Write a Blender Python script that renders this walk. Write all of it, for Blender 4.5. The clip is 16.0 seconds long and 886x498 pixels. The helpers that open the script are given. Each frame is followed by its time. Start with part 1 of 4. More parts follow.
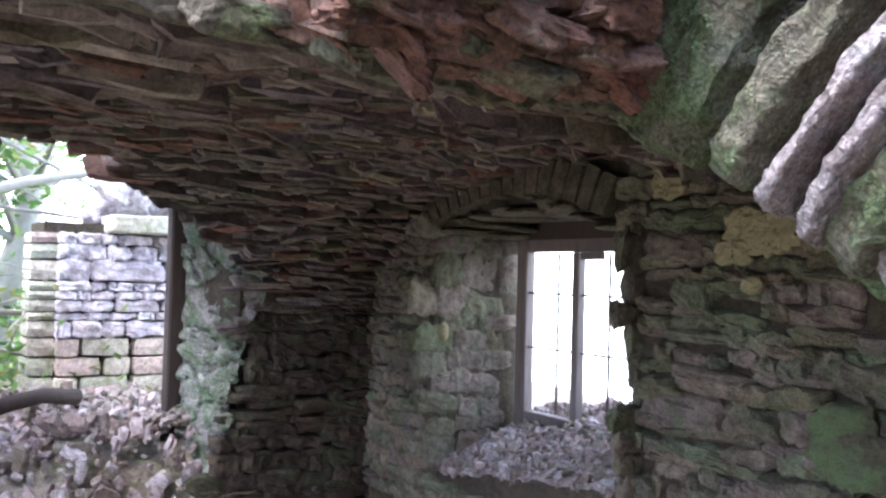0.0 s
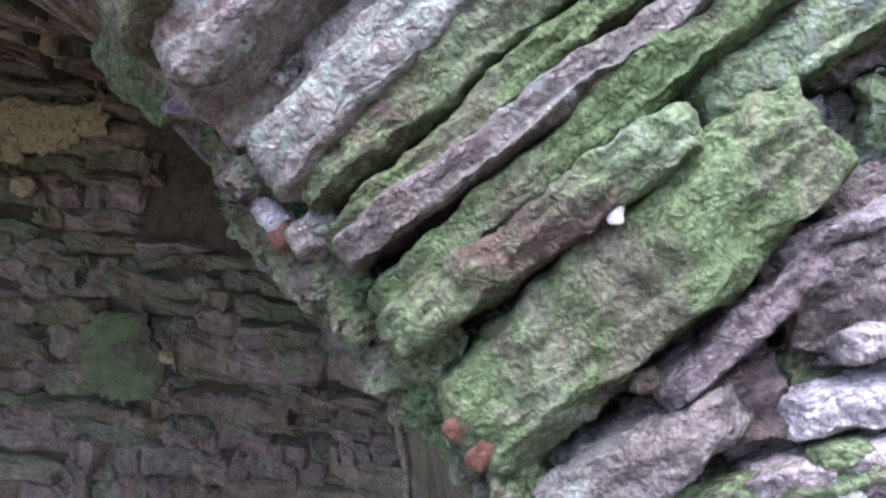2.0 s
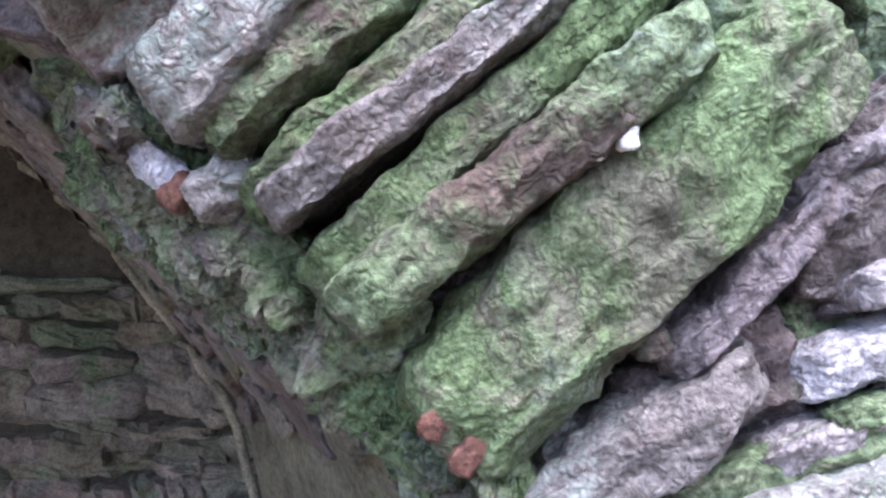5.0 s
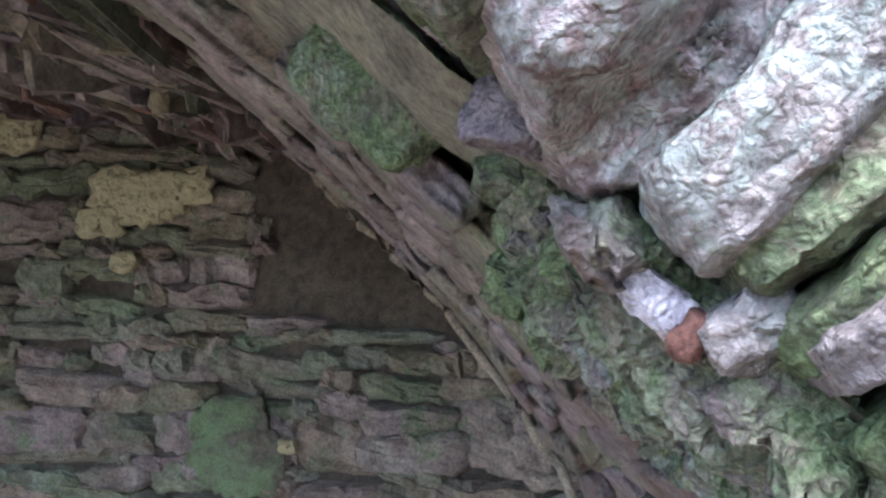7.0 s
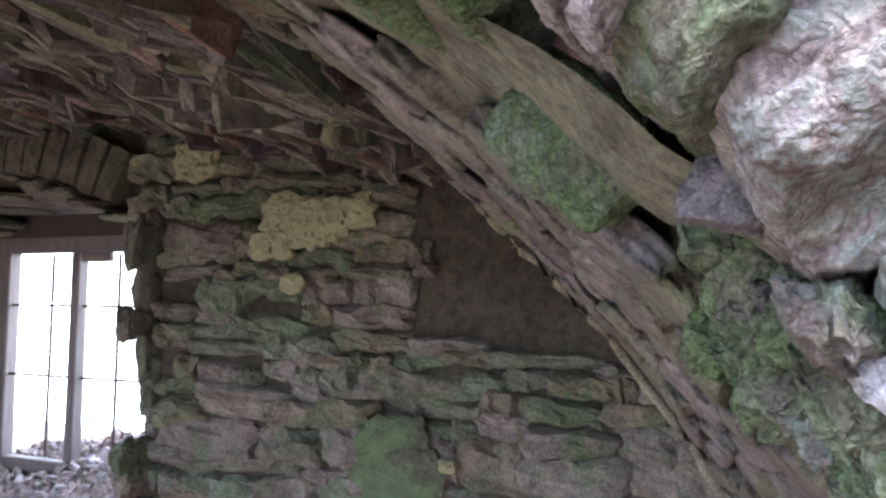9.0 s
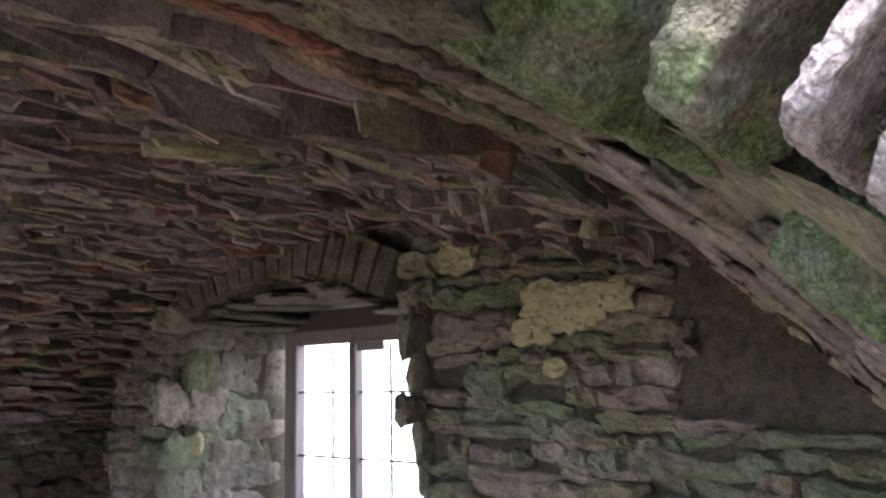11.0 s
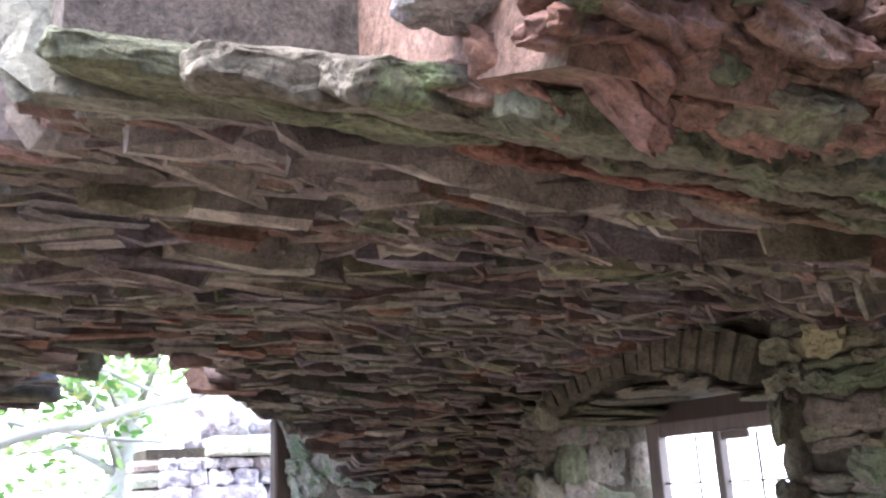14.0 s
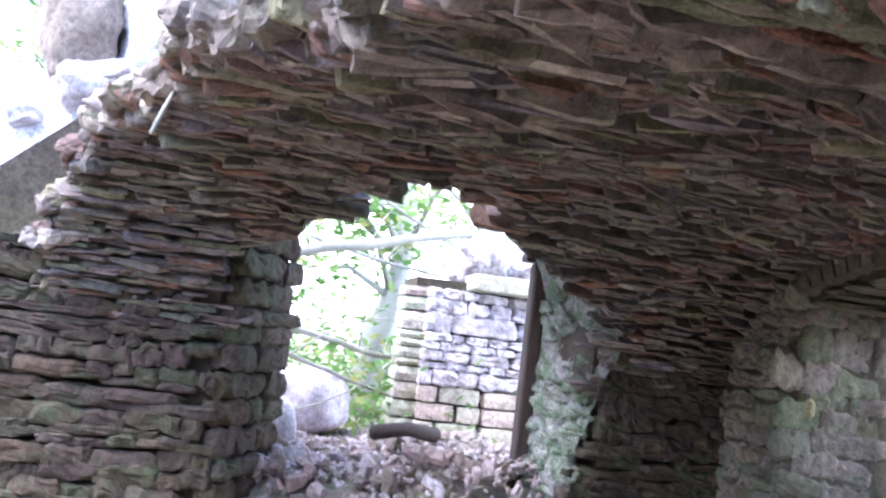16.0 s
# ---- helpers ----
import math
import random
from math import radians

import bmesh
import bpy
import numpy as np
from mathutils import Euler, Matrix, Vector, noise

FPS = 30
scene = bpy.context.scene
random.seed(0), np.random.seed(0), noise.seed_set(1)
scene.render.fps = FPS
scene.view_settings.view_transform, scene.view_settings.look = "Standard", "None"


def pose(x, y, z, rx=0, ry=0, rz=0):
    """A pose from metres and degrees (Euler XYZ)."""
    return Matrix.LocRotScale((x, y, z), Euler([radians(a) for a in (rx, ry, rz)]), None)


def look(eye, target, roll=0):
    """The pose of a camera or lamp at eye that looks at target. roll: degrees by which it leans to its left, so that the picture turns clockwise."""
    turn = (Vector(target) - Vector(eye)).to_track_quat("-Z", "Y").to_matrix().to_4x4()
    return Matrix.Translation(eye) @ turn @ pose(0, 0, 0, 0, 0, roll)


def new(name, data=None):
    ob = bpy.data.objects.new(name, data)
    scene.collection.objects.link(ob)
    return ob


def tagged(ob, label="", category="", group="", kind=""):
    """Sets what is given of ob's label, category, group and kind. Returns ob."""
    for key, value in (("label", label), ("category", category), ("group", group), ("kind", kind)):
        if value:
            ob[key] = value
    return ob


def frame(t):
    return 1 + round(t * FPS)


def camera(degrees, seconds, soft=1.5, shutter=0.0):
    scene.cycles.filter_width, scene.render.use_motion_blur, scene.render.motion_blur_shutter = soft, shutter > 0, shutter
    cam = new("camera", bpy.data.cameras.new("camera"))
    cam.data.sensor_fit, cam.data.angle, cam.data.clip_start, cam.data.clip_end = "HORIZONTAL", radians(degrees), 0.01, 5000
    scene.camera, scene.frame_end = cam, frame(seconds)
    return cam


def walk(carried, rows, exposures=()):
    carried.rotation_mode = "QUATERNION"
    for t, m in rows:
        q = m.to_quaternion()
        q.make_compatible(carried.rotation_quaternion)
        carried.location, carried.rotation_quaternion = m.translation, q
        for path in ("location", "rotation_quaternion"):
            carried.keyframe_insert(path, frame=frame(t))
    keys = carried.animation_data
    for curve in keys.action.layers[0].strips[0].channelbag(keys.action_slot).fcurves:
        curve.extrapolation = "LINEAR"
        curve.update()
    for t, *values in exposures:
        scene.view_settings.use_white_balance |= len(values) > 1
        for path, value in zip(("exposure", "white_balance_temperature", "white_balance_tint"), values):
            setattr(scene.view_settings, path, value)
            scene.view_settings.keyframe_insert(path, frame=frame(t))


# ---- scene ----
cam = camera(54.0, 16.0, soft=2.4)
PATH = [
    (0, (0.795, 0.502, 1.585), (-0.875, 1.601, 1.649), 1.6),
    (0.3, (0.781, 0.552, 1.584), (-0.801, 1.774, 1.624), 1.5),
    (0.5, (0.758, 0.592, 1.584), (-0.759, 1.895, 1.606), 0.2),
    (1, (0.772, 0.621, 1.556), (-0.574, 2.101, 1.546), 0.9),
    (1.5, (0.749, 0.668, 1.541), (-0.256, 2.397, 1.481), -0.4),
    (2, (0.72, 0.647, 1.496), (0.308, 2.604, 1.497), 2.9),
    (2.5, (0.744, 0.639, 1.459), (0.721, 2.638, 1.53), 2.7),
    (3, (0.757, 0.623, 1.455), (0.804, 2.623, 1.475), 2.2),
    (3.2, (0.74, 0.628, 1.446), (0.837, 2.625, 1.501), 1.8),
    (5.3, (0.603, 0.782, 1.473), (0.637, 2.781, 1.53), -0.8),
    (5.5, (0.583, 0.807, 1.484), (0.594, 2.807, 1.516), -1.3),
    (5.8, (0.568, 0.817, 1.495), (0.499, 2.815, 1.561), -2.1),
    (6, (0.558, 0.833, 1.506), (0.387, 2.825, 1.566), -1.4),
    (6.5, (0.54, 0.829, 1.514), (0.123, 2.782, 1.61), -0.6),
    (7, (0.525, 0.821, 1.51), (-0.029, 2.739, 1.633), 0.3),
    (7.5, (0.511, 0.819, 1.513), (-0.097, 2.721, 1.636), 0.1),
    (7.8, (0.497, 0.822, 1.512), (-0.15, 2.709, 1.647), 0.8),
    (8, (0.499, 0.815, 1.514), (-0.158, 2.7, 1.641), 0.2),
    (8.2, (0.502, 0.831, 1.515), (-0.192, 2.703, 1.64), 0.1),
    (10.3, (0.503, 0.726, 1.57), (-0.633, 2.354, 1.814), -1.3),
    (10.5, (0.499, 0.723, 1.555), (-0.684, 2.313, 1.824), -2.2),
    (11, (0.512, 0.723, 1.559), (-0.794, 2.207, 1.861), -1.1),
    (11.5, (0.494, 0.726, 1.57), (-0.905, 2.122, 1.876), -1.2),
    (12, (0.498, 0.712, 1.566), (-0.975, 2.028, 1.883), -1.1),
    (12.5, (0.514, 0.689, 1.564), (-1.023, 1.921, 1.909), -1.4),
    (13, (0.532, 0.655, 1.559), (-1.064, 1.791, 1.964), -1.9),
    (13.5, (0.556, 0.603, 1.558), (-1.097, 1.618, 2.047), -2.6),
    (14, (0.598, 0.529, 1.552), (-1.109, 1.427, 2.083), -2.8),
    (14.5, (0.644, 0.481, 1.526), (-1.137, 1.264, 1.991), -0.6),
    (15, (0.676, 0.467, 1.517), (-1.144, 1.198, 1.91), 1.7),
    (15.5, (0.72, 0.443, 1.504), (-1.158, 1.056, 1.82), 3.7),
    (16, (0.822, 0.381, 1.451), (-1.127, 0.774, 1.665), 7.1),
]
EXPOSURES = [(0.0, 2.85, 5600, 12), (1.2, 2.85, 5650, 14), (2.0, 2.65, 5450, 18), (3.2, 2.55, 5350, 22), (5.3, 2.9, 5350, 15), (6.5, 3.2, 5350, 14), (8.2, 3.55, 5400, 13), (10.3, 3.1, 5850, 13), (13.0, 3.6, 5750, 12), (14.5, 3.45, 5600, 15), (16.0, 3.2, 5400, 15)]
walk(cam, [(t, look(eye, target, roll)) for t, eye, target, roll in PATH], EXPOSURES)

# ---- light: overcast sky, broad weak sun ----
world = bpy.data.worlds.new("sky")
scene.world = world
world.use_nodes = True
wn = world.node_tree.nodes
wn.clear()
sky = wn.new("ShaderNodeTexSky")
sky.sky_type = "NISHITA"
sky.sun_disc = False
sky.sun_elevation = radians(58)
sky.sun_rotation = radians(164)
sky.dust_density = 3.0
back = wn.new("ShaderNodeBackground")
back.inputs["Strength"].default_value = 0.15
wout = wn.new("ShaderNodeOutputWorld")
world.node_tree.links.new(sky.outputs[0], back.inputs[0])
world.node_tree.links.new(back.outputs[0], wout.inputs[0])
sun_data = bpy.data.lights.new("sun", "SUN")
sun_data.energy = 0.75
sun_data.angle = radians(60)
sun_data.color = (1.0, 0.96, 0.9)
sun = new("sun", sun_data)
sun.matrix_world = look((0.8, -2.9, 4.8), (0, 0, 0))

win_light = bpy.data.lights.new("window_sky", "AREA")
win_light.shape, win_light.size, win_light.size_y, win_light.energy = "RECTANGLE", 0.9, 0.5, 3.4
win_light.color = (0.95, 0.98, 1.0)
new("window_sky", win_light).matrix_world = look((-1.45, 3.05, 1.95), (-1.45, 2.48, 1.0))

# ---- materials ----
RNG = random.Random(7)


def ramp(nt, fac, stops):
    node = nt.nodes.new("ShaderNodeValToRGB")
    els = node.color_ramp.elements
    while len(els) < len(stops):
        els.new(0.5)
    for el, (pos, col) in zip(els, stops):
        el.position = pos
        el.color = (*col, 1) if len(col) == 3 else col
    nt.links.new(fac, node.inputs[0])
    return node.outputs[0]


def noise_tex(nt, vec, scale, detail=6, rough=0.6, distort=0.0):
    node = nt.nodes.new("ShaderNodeTexNoise")
    node.inputs["Scale"].default_value = scale
    node.inputs["Detail"].default_value = detail
    node.inputs["Roughness"].default_value = rough
    node.inputs["Distortion"].default_value = distort
    nt.links.new(vec, node.inputs["Vector"])
    return node.outputs["Fac"]


def mix(nt, fac, a, b, mode="MIX"):
    node = nt.nodes.new("ShaderNodeMix")
    node.data_type = "RGBA"
    node.blend_type = mode
    for sock, val in ((0, fac), (6, a), (7, b)):
        if isinstance(val, (int, float)):
            node.inputs[sock].default_value = val
        elif isinstance(val, tuple):
            node.inputs[sock].default_value = (*val, 1)
        else:
            nt.links.new(val, node.inputs[sock])
    return node.outputs[2]


def base_mat(name):
    mat = bpy.data.materials.new(name)
    mat.use_nodes = True
    nt = mat.node_tree
    bsdf = nt.nodes["Principled BSDF"]
    geo = nt.nodes.new("ShaderNodeNewGeometry")
    return mat, nt, bsdf, geo


def finish(nt, bsdf, col, height, rough=0.9, bump=0.6, dist=0.01):
    if isinstance(col, tuple):
        bsdf.inputs["Base Color"].default_value = (*col, 1)
    else:
        nt.links.new(col, bsdf.inputs["Base Color"])
    bsdf.inputs["Roughness"].default_value = rough
    bsdf.inputs["Specular IOR Level"].default_value = 0.25
    if height is not None:
        node = nt.nodes.new("ShaderNodeBump")
        node.inputs["Strength"].default_value = bump
        node.inputs["Distance"].default_value = dist
        nt.links.new(height, node.inputs["Height"])
        nt.links.new(node.outputs[0], bsdf.inputs["Normal"])


def stone_mat(name, tones, per="island", moss=(0.075, 0.12, 0.04), moss_amount=0.3, lichen=0.0, rust=0.0, grain=40.0, bump=0.7, rough_grain=0.5):
    """Rubble stone: a tone of its own per stone, grain at three scales, pits, moss in tufts, pale lichen, iron stains."""
    mat, nt, bsdf, geo = base_mat(name)
    pos = geo.outputs["Position"]
    if per == "island":
        rnd = geo.outputs["Random Per Island"]
    else:
        rnd = nt.nodes.new("ShaderNodeObjectInfo").outputs["Random"]
    n = len(tones)
    col = ramp(nt, rnd, [(i / max(1, n - 1), c) for i, c in enumerate(tones)])
    big = noise_tex(nt, pos, 5.0, 5, 0.6, 0.4)
    fine = noise_tex(nt, pos, grain, 8, 0.7)
    veins = noise_tex(nt, pos, grain * 2.7, 4, 0.75, 0.6)
    specks = noise_tex(nt, pos, grain * 6.5, 4, 0.8, 0.3)
    shade = ramp(nt, fine, [(0.28, (0.38, 0.36, 0.34)), (0.52, (1, 1, 1)), (0.78, (1.5, 1.46, 1.4))])
    col = mix(nt, 1.0, col, shade, "MULTIPLY")
    g = rough_grain
    speckle = ramp(nt, specks, [(0.30, (1 - 1.2 * g, 1 - 1.22 * g, 1 - 1.24 * g)), (0.5, (1, 1, 1)), (0.70, (1 + 1.1 * g, 1 + 1.08 * g, 1 + 1.05 * g))])
    col = mix(nt, 1.0, col, speckle, "MULTIPLY")
    blotch = ramp(nt, big, [(0.3, (0.72, 0.66, 0.62)), (0.7, (1.2, 1.2, 1.2))])
    col = mix(nt, 1.0, col, blotch, "MULTIPLY")
    if rust:
        mask = noise_tex(nt, pos, 7.0, 7, 0.66, 1.2)
        mask = ramp(nt, mask, [(0.60 - 0.12 * rust, (0, 0, 0)), (0.76 - 0.1 * rust, (0.85, 0.85, 0.85))])
        col = mix(nt, mask, col, mix(nt, fine, (0.045, 0.026, 0.02), (0.17, 0.10, 0.07)))
    tuft = 0.0
    if moss_amount:
        mask = noise_tex(nt, pos, 9.0, 12, 0.74, 0.8)
        lo = 0.72 - 0.36 * moss_amount
        mask = ramp(nt, mask, [(lo - 0.04, (0, 0, 0)), (lo + 0.07, (1, 1, 1))])
        leafy = ramp(nt, specks, [(0.34, (0, 0, 0)), (0.64, (1, 1, 1))])
        low, high = tuple(c * 0.5 for c in moss), tuple(min(1, c * 1.5 + 0.05) for c in moss)
        green = mix(nt, leafy, low, high)
        green = mix(nt, 1.0, green, blotch, "MULTIPLY")
        col = mix(nt, mask, col, green)
    if lichen:
        mask = noise_tex(nt, pos, 6.0, 8, 0.7, 0.5)
        crust = noise_tex(nt, pos, 95.0, 5, 0.75, 0.3)
        lo = 0.74 - 0.25 * lichen
        mask = ramp(nt, mask, [(lo - 0.06, (0, 0, 0)), (lo + 0.1, (1, 1, 1))])
        dots = ramp(nt, crust, [(0.44, (0, 0, 0)), (0.54, (1, 1, 1))])
        both = mix(nt, 1.0, mask, dots, "MULTIPLY")
        col = mix(nt, both, col, mix(nt, veins, (0.20, 0.25, 0.20), (0.44, 0.47, 0.43)))
    height = mix(nt, 0.45, fine, veins)
    height = mix(nt, 0.30, height, specks)
    if lichen:
        # tufts of moss and crust, some millimetres across
        cell = nt.nodes.new("ShaderNodeTexVoronoi")
        cell.inputs["Scale"].default_value = 230.0
        warp = nt.nodes.new("ShaderNodeVectorMath")
        warp.operation = "MULTIPLY_ADD"
        cloud = nt.nodes.new("ShaderNodeTexNoise")
        cloud.inputs["Scale"].default_value = 60.0
        nt.links.new(pos, cloud.inputs["Vector"])
        nt.links.new(cloud.outputs["Color"], warp.inputs[0])
        warp.inputs[1].default_value = (0.02, 0.02, 0.02)
        nt.links.new(pos, warp.inputs[2])
        nt.links.new(warp.outputs[0], cell.inputs["Vector"])
        dome = ramp(nt, cell.outputs["Distance"], [(0.1, (1, 1, 1)), (0.75, (0, 0, 0))])
        height = mix(nt, 0.14, height, dome)
        col = mix(nt, 0.45, col, ramp(nt, cell.outputs["Distance"], [(0.15, (1.3, 1.3, 1.26)), (0.7, (0.5, 0.5, 0.5))]), "MULTIPLY")
    finish(nt, bsdf, col, height, 0.92, bump, 0.0095)
    return mat


SLATE = [(0.188, 0.15, 0.144), (0.15, 0.131, 0.106), (0.263, 0.225, 0.194), (0.106, 0.119, 0.075), (0.181, 0.15, 0.169), (0.325, 0.281, 0.237), (0.131, 0.106, 0.106), (0.213, 0.2, 0.125), (0.169, 0.15, 0.144), (0.23, 0.13, 0.095), (0.15, 0.125, 0.125), (0.237, 0.213, 0.175)]
# door wall tones darkened, shade under the vault put into the colour
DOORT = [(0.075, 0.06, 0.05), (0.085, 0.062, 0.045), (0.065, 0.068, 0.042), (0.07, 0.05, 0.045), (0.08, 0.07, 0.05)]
WALLT = [(0.158, 0.150, 0.101), (0.195, 0.158, 0.125), (0.128, 0.150, 0.094), (0.240, 0.210, 0.164), (0.180, 0.143, 0.133), (0.150, 0.165, 0.117), (0.217, 0.180, 0.164), (0.135, 0.128, 0.094)]
FACET = [(0.16, 0.144, 0.137), (0.112, 0.091, 0.085), (0.208, 0.186, 0.181), (0.144, 0.133, 0.111), (0.176, 0.148, 0.141), (0.128, 0.122, 0.111)]
M_vault = stone_mat("vault_slate", SLATE, "island", (0.08, 0.105, 0.045), 0.22, grain=26.0, bump=0.8, rough_grain=0.25)
M_vault_core = stone_mat("vault_core", [(0.075, 0.06, 0.05), (0.10, 0.085, 0.06)], "object", moss_amount=0.1, grain=30.0)
M_wall = stone_mat("wall_rubble", WALLT, "object", (0.07, 0.10, 0.045), 0.4, grain=30.0, bump=0.8)
M_doorwall = stone_mat("shaded_rubble", DOORT, "object", (0.05, 0.07, 0.03), 0.35, grain=30.0, bump=0.8)
M_mortar = stone_mat("earth_mortar", [(0.07, 0.058, 0.045), (0.085, 0.075, 0.05)], "object", moss_amount=0.2, grain=45.0)
M_face = stone_mat("mossy_voussoir", FACET, "object", (0.105, 0.135, 0.06), 0.68, lichen=0.8, rust=0.7, grain=26.0, bump=1.0)
M_pale = stone_mat("pale_voussoir", [(0.30, 0.265, 0.265), (0.35, 0.315, 0.325)], "object", (0.13, 0.17, 0.09), 0.3, lichen=0.7, rust=0.8, grain=24.0, bump=1.0)
M_block = stone_mat("grey_block", [(0.21, 0.185, 0.19), (0.27, 0.245, 0.27), (0.23, 0.20, 0.205)], "object", (0.12, 0.15, 0.08), 0.2, lichen=0.95, rust=0.4, grain=30.0, bump=1.0)
M_topblock = stone_mat("brown_block", [(0.17, 0.14, 0.135), (0.18, 0.145, 0.135)], "object", (0.12, 0.13, 0.08), 0.05, grain=45.0, bump=0.8)
M_lilac = stone_mat("lilac_rubble", [(0.19, 0.165, 0.175), (0.125, 0.10, 0.10), (0.25, 0.225, 0.245), (0.16, 0.135, 0.12), (0.11, 0.09, 0.09), (0.21, 0.19, 0.185)], "object", (0.12, 0.16, 0.08), 0.2, lichen=0.6, rust=0.3, grain=28.0, bump=1.0)
M_soffit = stone_mat("soffit_flag", [(0.18, 0.155, 0.14), (0.16, 0.155, 0.11), (0.20, 0.165, 0.16), (0.15, 0.13, 0.125)], "object", (0.09, 0.12, 0.05), 0.3, rust=0.3, grain=22.0)
M_mossy = stone_mat("moss_cover", [(0.10, 0.09, 0.07), (0.09, 0.085, 0.06)], "object", (0.085, 0.125, 0.05), 0.66, grain=60.0)
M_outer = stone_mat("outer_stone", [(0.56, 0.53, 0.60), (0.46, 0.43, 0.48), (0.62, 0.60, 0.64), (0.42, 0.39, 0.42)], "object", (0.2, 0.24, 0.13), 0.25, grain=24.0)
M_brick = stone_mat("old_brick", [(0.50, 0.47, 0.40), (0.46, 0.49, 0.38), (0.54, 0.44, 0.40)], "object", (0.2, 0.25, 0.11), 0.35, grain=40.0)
M_dark_arch = stone_mat("arch_brick", [(0.10, 0.09, 0.065), (0.125, 0.105, 0.08), (0.09, 0.085, 0.06)], "object", moss_amount=0.25, grain=36.0)
M_reveal = stone_mat("lit_lime_crust", [(0.30, 0.31, 0.28), (0.24, 0.27, 0.23), (0.34, 0.33, 0.33), (0.15, 0.18, 0.14)], "object", (0.11, 0.16, 0.09), 0.62, lichen=0.6, grain=22.0)
M_rubble = stone_mat("rubble", [(0.42, 0.36, 0.37), (0.25, 0.21, 0.19), (0.52, 0.48, 0.51), (0.31, 0.24, 0.23), (0.20, 0.17, 0.14), (0.38, 0.36, 0.34)], "island", (0.16, 0.2, 0.1), 0.12, grain=40.0)
M_darkred = stone_mat("iron_stained_core", [(0.14, 0.075, 0.06), (0.15, 0.095, 0.07)], "object", (0.08, 0.10, 0.045), 0.3, rust=0.6, grain=20.0)
M_white = stone_mat("quartz", [(0.7, 0.68, 0.68), (0.75, 0.73, 0.72)], "object", moss_amount=0, grain=60.0)
M_ground = stone_mat("leaf_litter_ground", [(0.27, 0.23, 0.20), (0.27, 0.24, 0.19)], "object", (0.10, 0.16, 0.05), 0.4, grain=30.0)

M_redchip = stone_mat("red_sandstone_flake", [(0.14, 0.068, 0.052), (0.16, 0.08, 0.06)], "object", moss_amount=0.1, grain=50.0)
M_crust = stone_mat("lichen_crusted_voussoir", [(0.24, 0.22, 0.21), (0.28, 0.26, 0.25)], "object", (0.13, 0.17, 0.10), 0.35, lichen=1.0, rust=0.3, grain=24.0, bump=1.0)
M_chalk = stone_mat("white_crusted_stone", [(0.42, 0.40, 0.43), (0.46, 0.43, 0.46)], "object", (0.16, 0.2, 0.12), 0.1, lichen=0.5, rust=0.2, grain=26.0, bump=1.0)
M_brown = stone_mat("brown_voussoir", [(0.12, 0.095, 0.08), (0.14, 0.11, 0.095)], "object", (0.105, 0.14, 0.065), 0.7, lichen=0.6, rust=0.5, grain=24.0, bump=1.0)
M_green = stone_mat("thick_moss_voussoir", [(0.15, 0.16, 0.11), (0.17, 0.15, 0.12)], "object", (0.085, 0.125, 0.045), 0.70, lichen=0.5, rust=0.45, grain=30.0, bump=1.0)
M_slab = stone_mat("green_slab", [(0.105, 0.095, 0.065), (0.12, 0.10, 0.08), (0.09, 0.092, 0.055)], "object", (0.10, 0.125, 0.05), 0.35, grain=18.0)
M_redslab = stone_mat("red_slab", [(0.15, 0.07, 0.05), (0.14, 0.10, 0.07)], "object", (0.09, 0.12, 0.05), 0.3, grain=22.0)


def plaster_mat():
    mat, nt, bsdf, geo = base_mat("lime_plaster")
    pos = geo.outputs["Position"]
    pits = noise_tex(nt, pos, 75.0, 3, 0.6)
    soft = noise_tex(nt, pos, 14.0, 6, 0.6)
    col = mix(nt, soft, (0.22, 0.19, 0.11), (0.38, 0.34, 0.20))
    mask = ramp(nt, pits, [(0.30, (1, 1, 1)), (0.40, (0, 0, 0))])
    col = mix(nt, mask, col, (0.07, 0.055, 0.03))
    finish(nt, bsdf, col, pits, 0.95, 0.8, 0.012)
    return mat


def wood_mat(name, dark, pale, axis_scale=(40, 40, 4)):
    mat, nt, bsdf, geo = base_mat(name)
    mp = nt.nodes.new("ShaderNodeMapping")
    mp.inputs["Scale"].default_value = axis_scale
    nt.links.new(geo.outputs["Position"], mp.inputs["Vector"])
    grain = noise_tex(nt, mp.outputs[0], 2.0, 8, 0.65, 0.5)
    col = mix(nt, grain, dark, pale)
    finish(nt, bsdf, col, grain, 0.8, 0.4, 0.004)
    return mat


M_plaster = plaster_mat()
M_wood = wood_mat("weathered_window_wood", (0.10, 0.08, 0.075), (0.26, 0.22, 0.21))
M_iron = wood_mat("rusty_iron_bar", (0.05, 0.04, 0.035), (0.13, 0.10, 0.09))
M_post = wood_mat("dark_oak_post", (0.03, 0.022, 0.02), (0.09, 0.065, 0.055))
M_bark = wood_mat("grey_bark", (0.20, 0.19, 0.15), (0.42, 0.41, 0.36), (14, 14, 14))


